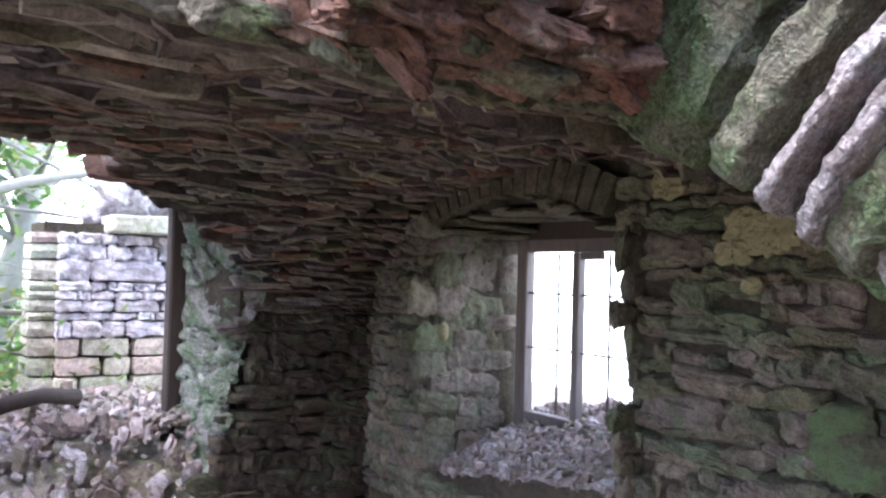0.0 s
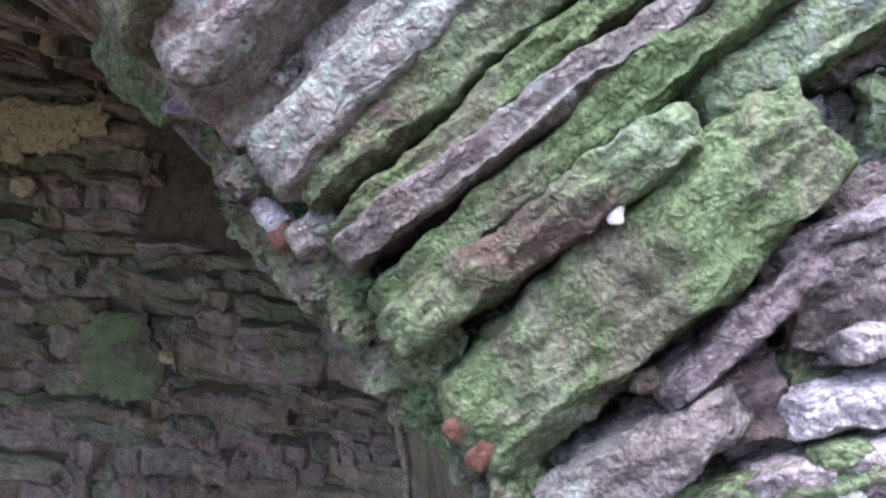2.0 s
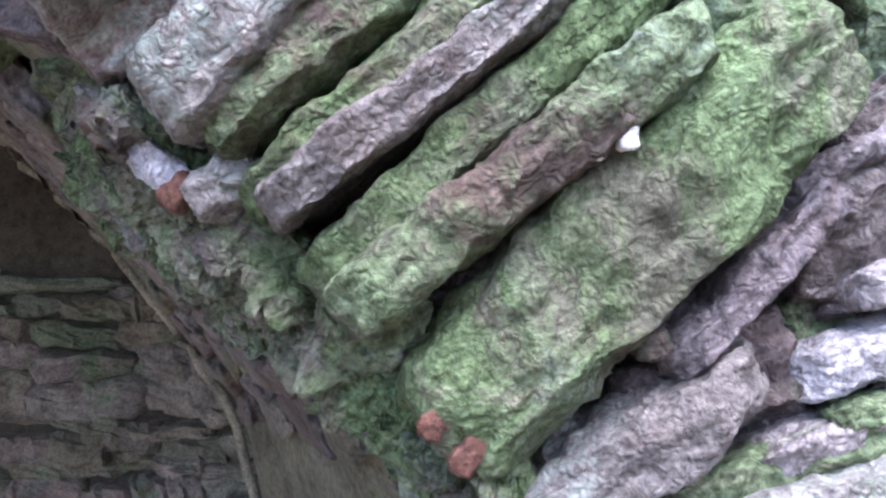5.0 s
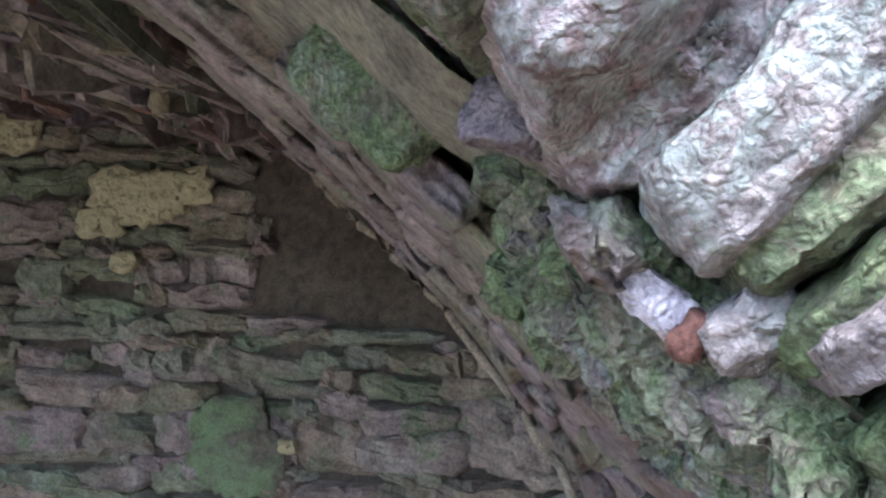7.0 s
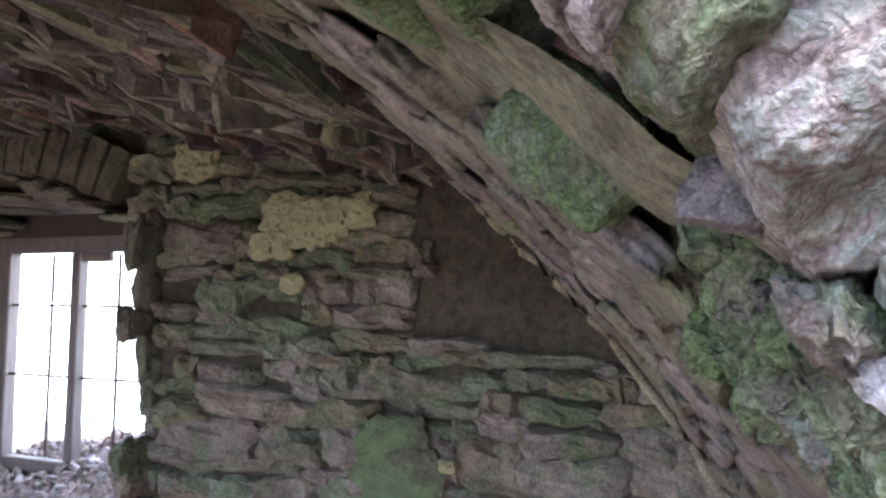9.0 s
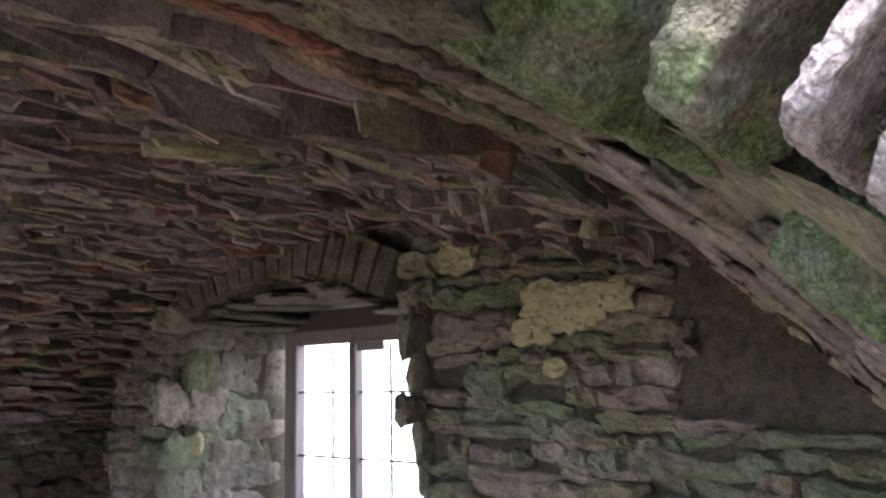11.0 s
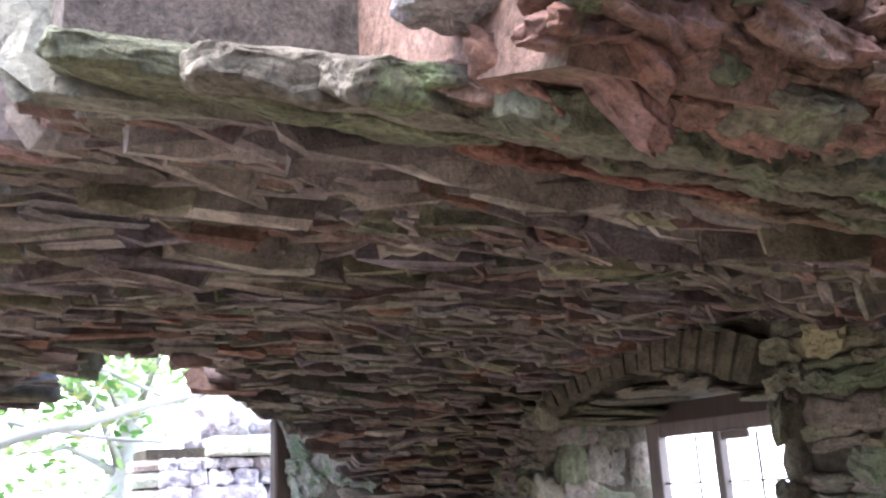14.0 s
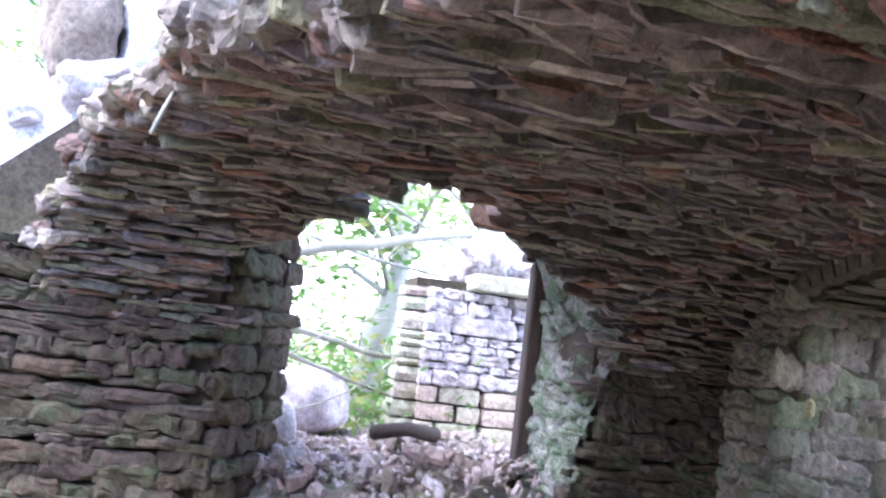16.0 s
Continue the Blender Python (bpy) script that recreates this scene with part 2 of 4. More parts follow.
def leaf_mat():
    mat, nt, bsdf, geo = base_mat("leaf_green")
    rnd = geo.outputs["Random Per Island"]
    col = ramp(nt, rnd, [(0.0, (0.07, 0.14, 0.035)), (0.45, (0.14, 0.24, 0.07)), (0.8, (0.22, 0.30, 0.11)), (1.0, (0.30, 0.27, 0.10))])
    finish(nt, bsdf, col, None, 0.6)
    tr = nt.nodes.new("ShaderNodeBsdfTranslucent")
    nt.links.new(col, tr.inputs[0])
    ms = nt.nodes.new("ShaderNodeMixShader")
    ms.inputs[0].default_value = 0.45
    nt.links.new(bsdf.outputs[0], ms.inputs[1])
    nt.links.new(tr.outputs[0], ms.inputs[2])
    nt.links.new(ms.outputs[0], nt.nodes["Material Output"].inputs[0])
    return mat


M_leaf = leaf_mat()

# ---- mesh helpers ----


def mesh_of(name, verts, faces, material, smooth=False):
    me = bpy.data.meshes.new(name)
    me.from_pydata([tuple(v) for v in verts], [], [tuple(f) for f in faces])
    me.materials.append(material)
    if smooth:
        me.polygons.foreach_set("use_smooth", [True] * len(me.polygons))
    me.update()
    return me


def part(name, me, parent, label="", m=None):
    ob = new(name, me)
    ob.parent = parent
    if m is not None:
        ob.matrix_basis = m
    if label:
        ob["label"] = label
    return ob


def thing(name, label, category, group="", kind=""):
    return tagged(new(name), label, category, group, kind)


def cube_grid(n):
    """A cube from -1 to 1 whose faces have n x n squares, welded."""
    index, verts, faces = {}, [], []

    def vid(p):
        key = tuple(int(round(c * n)) for c in p)
        if key not in index:
            index[key] = len(verts)
            verts.append(p)
        return index[key]

    for axis in range(3):
        for side in (-1, 1):
            a, b = [(1, 2), (2, 0), (0, 1)][axis]
            for i in range(n):
                for j in range(n):
                    quad = []
                    for di, dj in ((0, 0), (1, 0), (1, 1), (0, 1)):
                        p = [0.0, 0.0, 0.0]
                        p[axis], p[a], p[b] = side, -1 + 2 * (i + di) / n, -1 + 2 * (j + dj) / n
                        quad.append(vid(tuple(p)))
                    faces.append(quad if side > 0 else quad[::-1])
    return np.array(verts), faces


GRIDS = {n: cube_grid(n) for n in (2, 3, 4, 6, 10, 16, 24, 36, 56)}


def rock(seed, n, k=6.0, amount=0.12, freq=1.3, fine=0.0, size=(1, 1, 1), strata=0.0):
    """Vertices and faces of one stone in a -1..1 box scaled by size: rounded edges, uneven faces."""
    base, faces = GRIDS[n]
    p = base / ((np.abs(base) ** k).sum(1) ** (1 / k))[:, None]
    p = p * np.array(size)
    off = Vector((seed * 3.17, seed * 1.71, seed * 2.33))
    out = np.empty_like(p)
    small = min(size)
    for i, v in enumerate(p):
        q = Vector(v)
        d = noise.noise_vector(q * (freq / small) * 0.5 + off) * amount * small
        if fine:
            d += noise.noise_vector(q * (freq / small) * 1.7 + off) * fine * small
            d += noise.noise_vector(q * (freq / small) * 5.0 + off) * fine * 0.45 * small
        if strata:
            a = noise.noise(Vector((q.x * 9, q.y * 22, q.z * 55)) + off) + 0.6 * noise.noise(Vector((q.x * 16, q.y * 30, q.z * 120)) + off)
            b = noise.noise(q * 38 + off) + 0.5 * noise.noise(q * 90 + off) + 0.35 * noise.noise(q * 210 + off)
            d += Vector((0.3 * a, -a - 0.5 * b, 0.45 * a + 0.3 * b)) * strata
        out[i] = v + np.array(d)
    return out, faces


def library(name, material, count, n=2, k=5.0, amount=0.16, freq=1.2):
    return [mesh_of(name, *rock(s + 11, n, k, amount, freq), material) for s in range(count)]


def interp(x, table):
    xs, ys = zip(*table)
    return float(np.interp(x, xs, ys))


def box_mesh(name, lo, hi, material):
    x0, y0, z0 = lo
    x1, y1, z1 = hi
    v = [(x0, y0, z0), (x1, y0, z0), (x1, y1, z0), (x0, y1, z0), (x0, y0, z1), (x1, y0, z1), (x1, y1, z1), (x0, y1, z1)]
    return mesh_of(name, v, [(3, 2, 1, 0), (4, 5, 6, 7), (0, 1, 5, 4), (1, 2, 6, 5), (2, 3, 7, 6), (3, 0, 4, 7)], material)


# ---- plan: window wall y = 2.3, door wall x = -2.5, mossy arch face y = 1.12 ----
YW, XL, YF = 2.30, -2.50, 1.12
PROFILE = [(-2.62, 1.20), (-2.5, 1.50), (-2.4, 1.64), (-2.2, 1.81), (-2.0, 1.91), (-1.7, 1.98), (-1.3, 2.00), (-0.9, 1.96), (-0.5, 1.89), (-0.2, 1.84), (0.05, 1.785), (0.3, 1.68)]
FRONT = [(-2.7, -0.45), (-2.2, -0.28), (-1.8, -0.10), (-1.6, 0.02), (-1.19, 0.16), (-0.85, 0.28), (-0.6, 0.40), (-0.3, 0.50), (0.2, 0.56)]
LIP = [(0.40, 0.10), (0.55, 0.095), (1.0, 0.07), (1.4, 0.03), (2.05, -0.07), (2.5, -0.13)]


def vault_z(x, y):
    z = interp(x, PROFILE)
    return z - 0.03 * max(0.0, (y - 1.6)) / 0.7 + 0.02 * math.sin(x * 5 + y * 3)


# door passage through the wall: half section by height, splayed towards the room
def door_sides(x):
    s = (x + 2.9) / 0.4
    return 0.48 - 0.19 * s, 1.60 + 0.10 * s


DOOR_TOP = [(0.2, 1.62), (0.40, 1.74), (0.52, 1.83), (0.73, 1.94), (0.9, 1.99), (1.1, 1.98), (1.42, 1.87), (1.55, 1.82), (2.0, 1.76), (2.05, 1.5)]


# line along which the lit cheek meets the vault
FAN = [(-2.62, 1.72), (-2.53, 1.745), (-2.47, 1.795), (-2.35, 1.665), (-2.255, 1.47), (-2.17, 1.27), (-2.10, 1.19), (-2.04, 1.12), (-1.97, 1.04), (-1.9, 0.97)]


def in_door(x, y, z, margin=0.0):
    if x > -1.85:
        return False
    a, b = door_sides(max(x, -2.95))
    a -= 0.15 * max(0.0, z - 1.2) * (1 if x > -2.75 else 0)
    ragged = 0.02 * noise.noise(Vector((y * 14, 0.5, 2.5)))
    if y > 1.0:
        return x < -1.92 and y < interp(x, FAN) + margin + ragged
    return a < y < b and z < interp(y, DOOR_TOP) + ragged


def in_window(x, z):
    if not -1.97 < x < -0.97 or z < 0.86:
        return False
    return z < 1.75 + 0.09 * (1 - ((x + 1.51) / 0.46) ** 2)

# ---- ground: one sheet, sunken inside the ruin, higher outside ----


def ground_z(x, y):
    inside = min(max((x + 2.75) / 0.5, 0), 1) * min(max((2.9 - y) / 0.4, 0), 1) * min(max((y + 5.6) / 0.8, 0), 1) * min(max((2.4 - x) / 0.8, 0), 1)
    far = 0.84 + 0.10 * noise.noise(Vector((x * 0.8, y * 0.8, 0))) + 0.05 * noise.noise(Vector((x * 3, y * 3, 4)))
    far += 0.02 * max(0.0, -x - 4.0) ** 1.1 if x > -40 else 0.02 * 36 ** 1.1
    far -= 0.35 * max(0.0, min(y - 3.2, 8.0)) if x > -3.2 else 0.35 * max(0.0, min(y - 4.5, 8.0))
    return far * (1 - inside) + inside * (0.04 * noise.noise(Vector((x * 2.5, y * 2.5, 9))))


def build_ground():
    near = list(np.arange(-6, 3.01, 0.15))
    xs = [-400, -150, -60, -30, -18, -12, -9, -7.2] + near + [3.6, 5, 8, 14, 30, 80, 200, 400]
    ys = [-400, -150, -60, -25, -12, -8] + list(np.arange(-7, 5.01, 0.15)) + [6, 8, 12, 20, 45, 120, 400]
    verts = [(x, y, ground_z(x, y)) for y in ys for x in xs]
    w = len(xs)
    faces = [(j * w + i, j * w + i + 1, (j + 1) * w + i + 1, (j + 1) * w + i) for j in range(len(ys) - 1) for i in range(w - 1)]
    ob = new("ground", mesh_of("ground", verts, faces, M_ground, True))
    tagged(ob, "brown leaf-strewn earth with moss around the ruin", "ground", kind="structure")


build_ground()

# ---- vault ----


def grid_solid(name, verts, quads, top, material):
    """Quads of an underside, closed by the same quads raised to the heights top(v) and by sides."""
    n = len(verts)
    allv = list(verts) + [(v[0], v[1], top(v)) for v in verts]
    faces = [tuple(q) for q in quads] + [tuple(i + n for i in reversed(q)) for q in quads]
    edges = {}
    for q in quads:
        for a, b in zip(q, q[1:] + q[:1]):
            edges[(a, b)] = 1
    for a, b in edges:
        if (b, a) not in edges:
            faces.append((b, a, a + n, b + n))
    return mesh_of(name, allv, faces, material)


def build_vault():
    nx, ny = 64, 56
    verts, quads, keep = [], [], set()
    for i in range(nx + 1):
        for j in range(ny + 1):
            x = -2.62 + (0.10 + 2.62) * i / nx
            v = j / ny
            y0 = interp(x, FRONT) + 0.05 * noise.noise(Vector((x * 6, 3.3, 0))) + 0.03 * noise.noise(Vector((x * 17, 1.3, 0)))
            y = y0 + (2.36 - y0) * v
            xr = interp(y, LIP)
            xx = min(x, xr)
            z = vault_z(xx, y) + 0.036
            verts.append((xx, y, z))
    for i in range(nx):
        for j in range(ny):
            q = [i * (ny + 1) + j, (i + 1) * (ny + 1) + j, (i + 1) * (ny + 1) + j + 1, i * (ny + 1) + j + 1]
            c = np.mean([verts[k] for k in q], axis=0)
            if verts[q[1]][0] - verts[q[0]][0] < 1e-4:
                continue
            if in_door(c[0], c[1], c[2] - 0.02, 0.05):
                continue
            quads.append(q[::-1])
    core = grid_solid("vault_core", verts, quads, lambda v: max(v[2] + 0.05, v[2] + 0.05 + (2.36 - v[2]) * min(1.0, max(0.0, (v[1] - interp(v[0], FRONT) - 0.1) / 0.7))) + 0.03 * noise.noise(Vector((v[0] * 4, v[1] * 4, 5))), M_vault_core)
    # slates on edge, course by course along the vault
    rng = random.Random(3)
    sv, sf = [], []
    base, bfaces = GRIDS[3]
    s_x, cur = [], -2.58
    while cur < 0.09:
        th = rng.choice((0.010, 0.013, 0.016, 0.019, 0.023)) * rng.uniform(0.85, 1.2)
        slope = (vault_z(cur + 0.02, 1.2) - vault_z(cur - 0.02, 1.2)) / 0.04
        s_x.append((cur, th, slope))
        cur += th * 1.0 / math.sqrt(1 + slope * slope)
    count = 0
    for cx, th, slope in s_x:
        y = interp(cx, FRONT) + rng.uniform(-0.02, 0.05)
        ang = math.atan(slope)
        while y < 2.34:
            ln = rng.choice((0.06, 0.09, 0.12, 0.16, 0.22)) * rng.uniform(0.8, 1.25)
            ln *= 1.15 if cx > -0.45 else 1.0
            yc = y + ln / 2
            y += ln * 0.95
            xx = cx + rng.uniform(-0.006, 0.006)
            if xx > interp(yc, LIP) - 0.01:
                continue
            z = vault_z(xx, yc)
            if in_door(xx, yc, z + 0.015):
                continue
            patch = noise.noise(Vector((xx * 3, yc * 3, 1.7)))
            drop = rng.gauss(0.0, 0.014) if rng.random() < 0.75 else rng.uniform(0.015, 0.040)
            drop = drop * (0.55 if xx > -0.5 else 1.0) + 0.012 * patch
            depth = 0.06
            tilt = ang + max(-0.25, min(0.25, rng.gauss(0, 0.14))) + 0.22
            if yc < interp(xx, FRONT) + 0.1:
                drop = 0.0
            m = Matrix.Translation((xx, yc, z + depth * 0.5 + 0.012 - drop)) @ Euler((rng.gauss(0, 0.12), -tilt, rng.gauss(0, 0.13))).to_matrix().to_4x4()
            k = 9.0
            p = base / ((np.abs(base) ** k).sum(1) ** (1 / k))[:, None]
            jit = np.array([[rng.uniform(-1, 1) for _ in range(3)] for _ in p]) * np.array([0.30, 0.10, 0.16])
            p = (p + jit) * np.array([th * rng.uniform(0.42, 0.62), ln * 0.56, depth * 0.72])
            n0 = len(sv)
            sv.extend(tuple(m @ Vector(v)) for v in p)
            sf.extend(tuple(a + n0 for a in f) for f in bfaces)
            count += 1
    # lumps of rubble along the torn edge
    for k in range(90):
        x = rng.uniform(-2.55, -0.25)
        y = interp(x, FRONT) + rng.uniform(-0.03, 0.05)
        s = rng.choice((0.02, 0.03, 0.042, 0.055))
        v, f = rock(rng.uniform(0, 99), 6, 5.0, 0.5, 1.4, 0.2, (1.0, 0.8, 0.5))
        m = Matrix.Translation((x, y, vault_z(x, y) + 0.03 + rng.uniform(0, 0.06))) @ Euler((rng.gauss(0, 0.3), rng.gauss(0, 0.3), rng.uniform(0, 6))).to_matrix().to_4x4()
        n0 = len(sv)
        sv.extend(tuple(m @ Vector(p * s * 1.3)) for p in v)
        sf.extend(tuple(a + n0 for a in q) for q in f)
    me = mesh_of("ceiling", sv, sf, M_vault)
    ob = new("ceiling", me)
    tagged(ob, "rough barrel vault of dark brown slate rubble set on edge", "ceiling", kind="structure")
    c = new("vault_core", core)
    c.parent = ob


build_vault()

# ---- window wall with its embrasure ----
LIB_wall = [mesh_of("wall_stone", *rock(s + 11, 6, 4.5, 0.55, 1.5, 0.22, (1, 0.7, 0.42)), M_wall) for s in range(16)]
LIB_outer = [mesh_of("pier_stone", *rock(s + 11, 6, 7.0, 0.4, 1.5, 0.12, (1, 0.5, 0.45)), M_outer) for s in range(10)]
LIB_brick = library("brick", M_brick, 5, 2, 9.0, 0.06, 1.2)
LIB_reveal = [mesh_of("reveal_stone", *rock(s + 11, 10, 5.0, 0.5, 1.4, 0.28), M_reveal, False) for s in range(8)]
LIB_arch = library("arch_brick", M_dark_arch, 5, 2, 8.0, 0.1, 1.2)
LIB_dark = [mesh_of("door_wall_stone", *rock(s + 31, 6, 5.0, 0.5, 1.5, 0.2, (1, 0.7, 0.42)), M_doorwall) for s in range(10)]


def prism(name, outline, lo, hi, axis, material):
    """An outline (a, b) pushed from lo to hi along axis: 'y' takes (x, z), 'z' takes (x, y), 'x' takes (y, z)."""
    place = {"y": lambda a, b, c: (a, c, b), "z": lambda a, b, c: (a, b, c), "x": lambda a, b, c: (c, a, b)}[axis]
    bm = bmesh.new()
    low = [bm.verts.new(place(a, b, lo)) for a, b in outline]
    high = [bm.verts.new(place(a, b, hi)) for a, b in outline]
    n = len(outline)
    bm.faces.new(low)
    bm.faces.new(high)
    for i in range(n):
        bm.faces.new((low[i], low[(i + 1) % n], high[(i + 1) % n], high[i]))
    bmesh.ops.recalc_face_normals(bm, faces=bm.faces)
    bmesh.ops.triangulate(bm, faces=[f for f in bm.faces if len(f.verts) > 4])
    me = bpy.data.meshes.new(name)
    bm.to_mesh(me)
    bm.free()
    me.materials.append(material)
    return me


def arch_line(x0, x1, spring, rise, n=12):
    xc, half = (x0 + x1) / 2, (x1 - x0) / 2
    return [(x0 + (x1 - x0) * i / n, spring + rise * (1 - ((x0 + (x1 - x0) * i / n - xc) / half) ** 2)) for i in range(n + 1)]


wall_w = thing("wall_north", "mossy dark rubble stone wall with a window embrasure", "wall", kind="structure")
y0, y1 = YW + 0.018, 2.85
part("core", prism("core", [(-2.95, 0), (-1.97, 0), (-1.97, 2.4), (-2.95, 2.4)], y0, 2.70, "y", M_mortar), wall_w)
part("core", prism("core", [(-0.968, 0), (1.9, 0), (1.9, 2.4), (-0.968, 2.4)], y0, y1, "y", M_mortar), wall_w)
part("core", prism("core", [(-1.97, 0), (-0.968, 0), (-0.968, 0.98), (-1.97, 0.86)], y0, y1, "y", M_mortar), wall_w)
part("core", prism("core", arch_line(-1.97, -0.968, 1.75, 0.09) + [(-0.968, 2.4), (-1.97, 2.4)], y0, y1, "y", M_mortar), wall_w)


def wall_top(x):
    return interp(x, [(-2.6, 1.55), (-2.3, 1.75), (-2.08, 1.83), (-1.87, 1.905), (-1.6, 1.965), (-1.27, 1.955), (-0.95, 1.90), (-0.68, 1.873), (-0.53, 1.858), (-0.39, 1.80), (-0.2, 1.72), (0.1, 1.55), (0.6, 1.35)]) + 0.04


def lay_wall(parent, rng, lib, xs, zs, heights, lengths, skip, place, depth, names="stone", cap=400):
    """Courses of stones in a plane: place(a, z) gives the stone's pose from its middle."""
    z, made = zs[0], 0
    while z < zs[1]:
        h = rng.choice(heights) * rng.uniform(0.85, 1.15)
        a = xs[0] - rng.uniform(0, 0.15)
        while a < xs[1]:
            ln = rng.choice(lengths) * rng.uniform(0.75, 1.25)
            mid = a + ln / 2
            a += ln
            hh = h * rng.uniform(0.88, 1.1)
            zc = z + h / 2 + rng.uniform(-0.014, 0.014)
            if skip(mid, zc, ln, hh) or made >= cap:
                continue
            m = place(mid, zc) @ Euler((rng.uniform(-0.08, 0.08), rng.gauss(0, 0.06), rng.uniform(-0.06, 0.06))).to_matrix().to_4x4()
            ob = part(names, rng.choice(lib), parent)
            ob.matrix_basis = m @ Matrix.Diagonal((ln * 0.58, depth * rng.uniform(1.1, 1.6), hh * rng.uniform(1.32, 1.58), 1))
            made += 1
        z += h
    return made


def skip_window(mid, zc, ln, hh):
    if zc > wall_top(mid) or zc < 0.7:
        return True
    for f in (-0.45, 0, 0.45):
        if in_window(mid + f * ln, zc) or in_window(mid + f * ln, zc + hh * 0.45) or in_window(mid + f * ln, zc - hh * 0.45):
            return True
    if -1.99 < mid < -1.0 and 1.7 < zc < 1.98:
        return True
    return -0.27 + 0.03 * math.sin(zc * 40) < mid - ln * 0.3 and 1.45 < zc


lay_wall(wall_w, random.Random(21), LIB_wall, (-2.55, 0.75), (0.70, 1.98), (0.03, 0.042, 0.055, 0.075), (0.05, 0.08, 0.11, 0.15, 0.21), skip_window, lambda a, z: pose(a, YW + 0.045, z), 0.055, cap=700)
# stones of the embrasure's left cheek
lay_wall(wall_w, random.Random(5), LIB_wall, (2.34, 2.60), (0.88, 1.76), (0.07, 0.09, 0.12), (0.10, 0.15), lambda *a: False, lambda a, z: pose(-1.985, a, z, 0, 0, 90), 0.022)
lay_wall(wall_w, random.Random(6), LIB_wall, (2.34, 2.58), (0.95, 1.76), (0.05, 0.07, 0.09), (0.08, 0.12), lambda *a: False, lambda a, z: pose(-0.95, a, z, 0, 0, 90), 0.022)
# brick ring over the window
nb = 15
for i in range(nb):
    u = (i + 0.5) / nb
    x = -2.0 + 0.98 * u
    slope = -2 * (0.10 / 0.49) * ((x + 1.51) / 0.49)
    z = 1.765 + 0.10 * (1 - ((x + 1.51) / 0.49) ** 2)
    ob = part("arch_brick", LIB_arch[i % 5], wall_w)
    ob.matrix_basis = pose(x, YW + 0.02, z + 0.062, 0, -math.degrees(math.atan(slope)) * 1.35 + RNG.uniform(-3, 3), 0) @ Matrix.Diagonal((0.031, 0.06, 0.068 + RNG.uniform(-0.008, 0.008), 1))
# pale stone slips under the ring
LIB_head = [mesh_of("head_slab", *rock(s + 61, 6, 5.0, 0.4, 1.4, 0.15), M_slab) for s in range(4)]
for i in range(9):
    x = -1.93 + 0.105 * i + RNG.uniform(-0.02, 0.02)
    ob = part("head_slab", LIB_head[i % 4], wall_w)
    z = 1.74 + 0.09 * (1 - ((x + 1.51) / 0.46) ** 2)
    ob.matrix_basis = pose(x, YW + 0.17, z, RNG.uniform(-6, 6), RNG.uniform(-10, 10), RNG.uniform(-15, 15)) @ Matrix.Diagonal((0.075, 0.16, 0.014, 1))
part("lintel", box_mesh("lintel", (-1.99, 2.62, 1.737), (-1.02, 2.76, 1.80), M_post), wall_w)


def blob(name, seed, size, material, n=10, k=3.0, amount=0.3, fine=0.08):
    return mesh_of(name, *rock(seed, n, k, amount, 1.3, fine, size), material, True)


def fleck(name, label, cat, x, z, sx, sz, material, seed, dy=0.0, amount=0.4, sy=0.014):
    ob = new(name, blob(name, seed, (sx, sy, sz), material, 16, 3.2, 0.0, 0.0))
    me = ob.data
    off = Vector((seed * 1.3, 2.1, seed * 0.7))
    for v in me.vertices:
        q = Vector((v.co.x, 0, v.co.z))
        s = 1 + amount * noise.noise(q * 14 + off) + 0.3 * noise.noise(q * 45 + off)
        v.co = Vector((v.co.x * s, v.co.y + 0.006 * noise.noise(q * 60 + off), v.co.z * s))
    ob.matrix_basis = pose(x, YW - 0.012 + dy, z)
    return tagged(ob, label, cat, "plaster patches on the wall" if name == "plaster_patch" else "")


fleck("plaster_patch", "large pitted patch of yellowish lime plaster on rubble wall", "plaster", -0.485, 1.715, 0.125, 0.055, M_plaster, 3, -0.01)
fleck("plaster_patch", "pitted patch of yellowish lime plaster below the large one", "plaster", -0.60, 1.665, 0.055, 0.03, M_plaster, 4, -0.012)
fleck("plaster_patch", "small square patch of yellowish lime plaster on rubble wall", "plaster", -0.81, 1.855, 0.062, 0.045, M_plaster, 5, -0.01, amount=0.4)
fleck("plaster_patch", "small round fleck of pale lime plaster on rubble wall", "plaster", -0.545, 1.585, 0.027, 0.023, M_plaster, 9, -0.008, amount=0.3)
fleck("plaster_patch", "small broken white lime fleck beside the window", "plaster", -1.90, 1.385, 0.022, 0.035, M_plaster, 12, 0.0)
fleck("plaster_patch", "thin smear of white lime beside the moss", "plaster", -0.19, 1.25, 0.022, 0.016, M_plaster, 15, -0.008, amount=0.6)
fleck("moss_patch", "soft green film of moss on a wall stone", "moss", -0.30, 1.245, 0.088, 0.085, M_mossy, 14, -0.004, amount=0.35, sy=0.006)
fleck("recess_plaster", "smooth dark plaster lining a shallow wall recess", "plaster", -0.02, 1.58, 0.26, 0.22, M_soffit, 31, 0.05, 0.1)

# window: weathered timber frame, iron bars
win = thing("window_1", "small weathered timber window frame with thin iron bars, unglazed", "window", kind="structure")


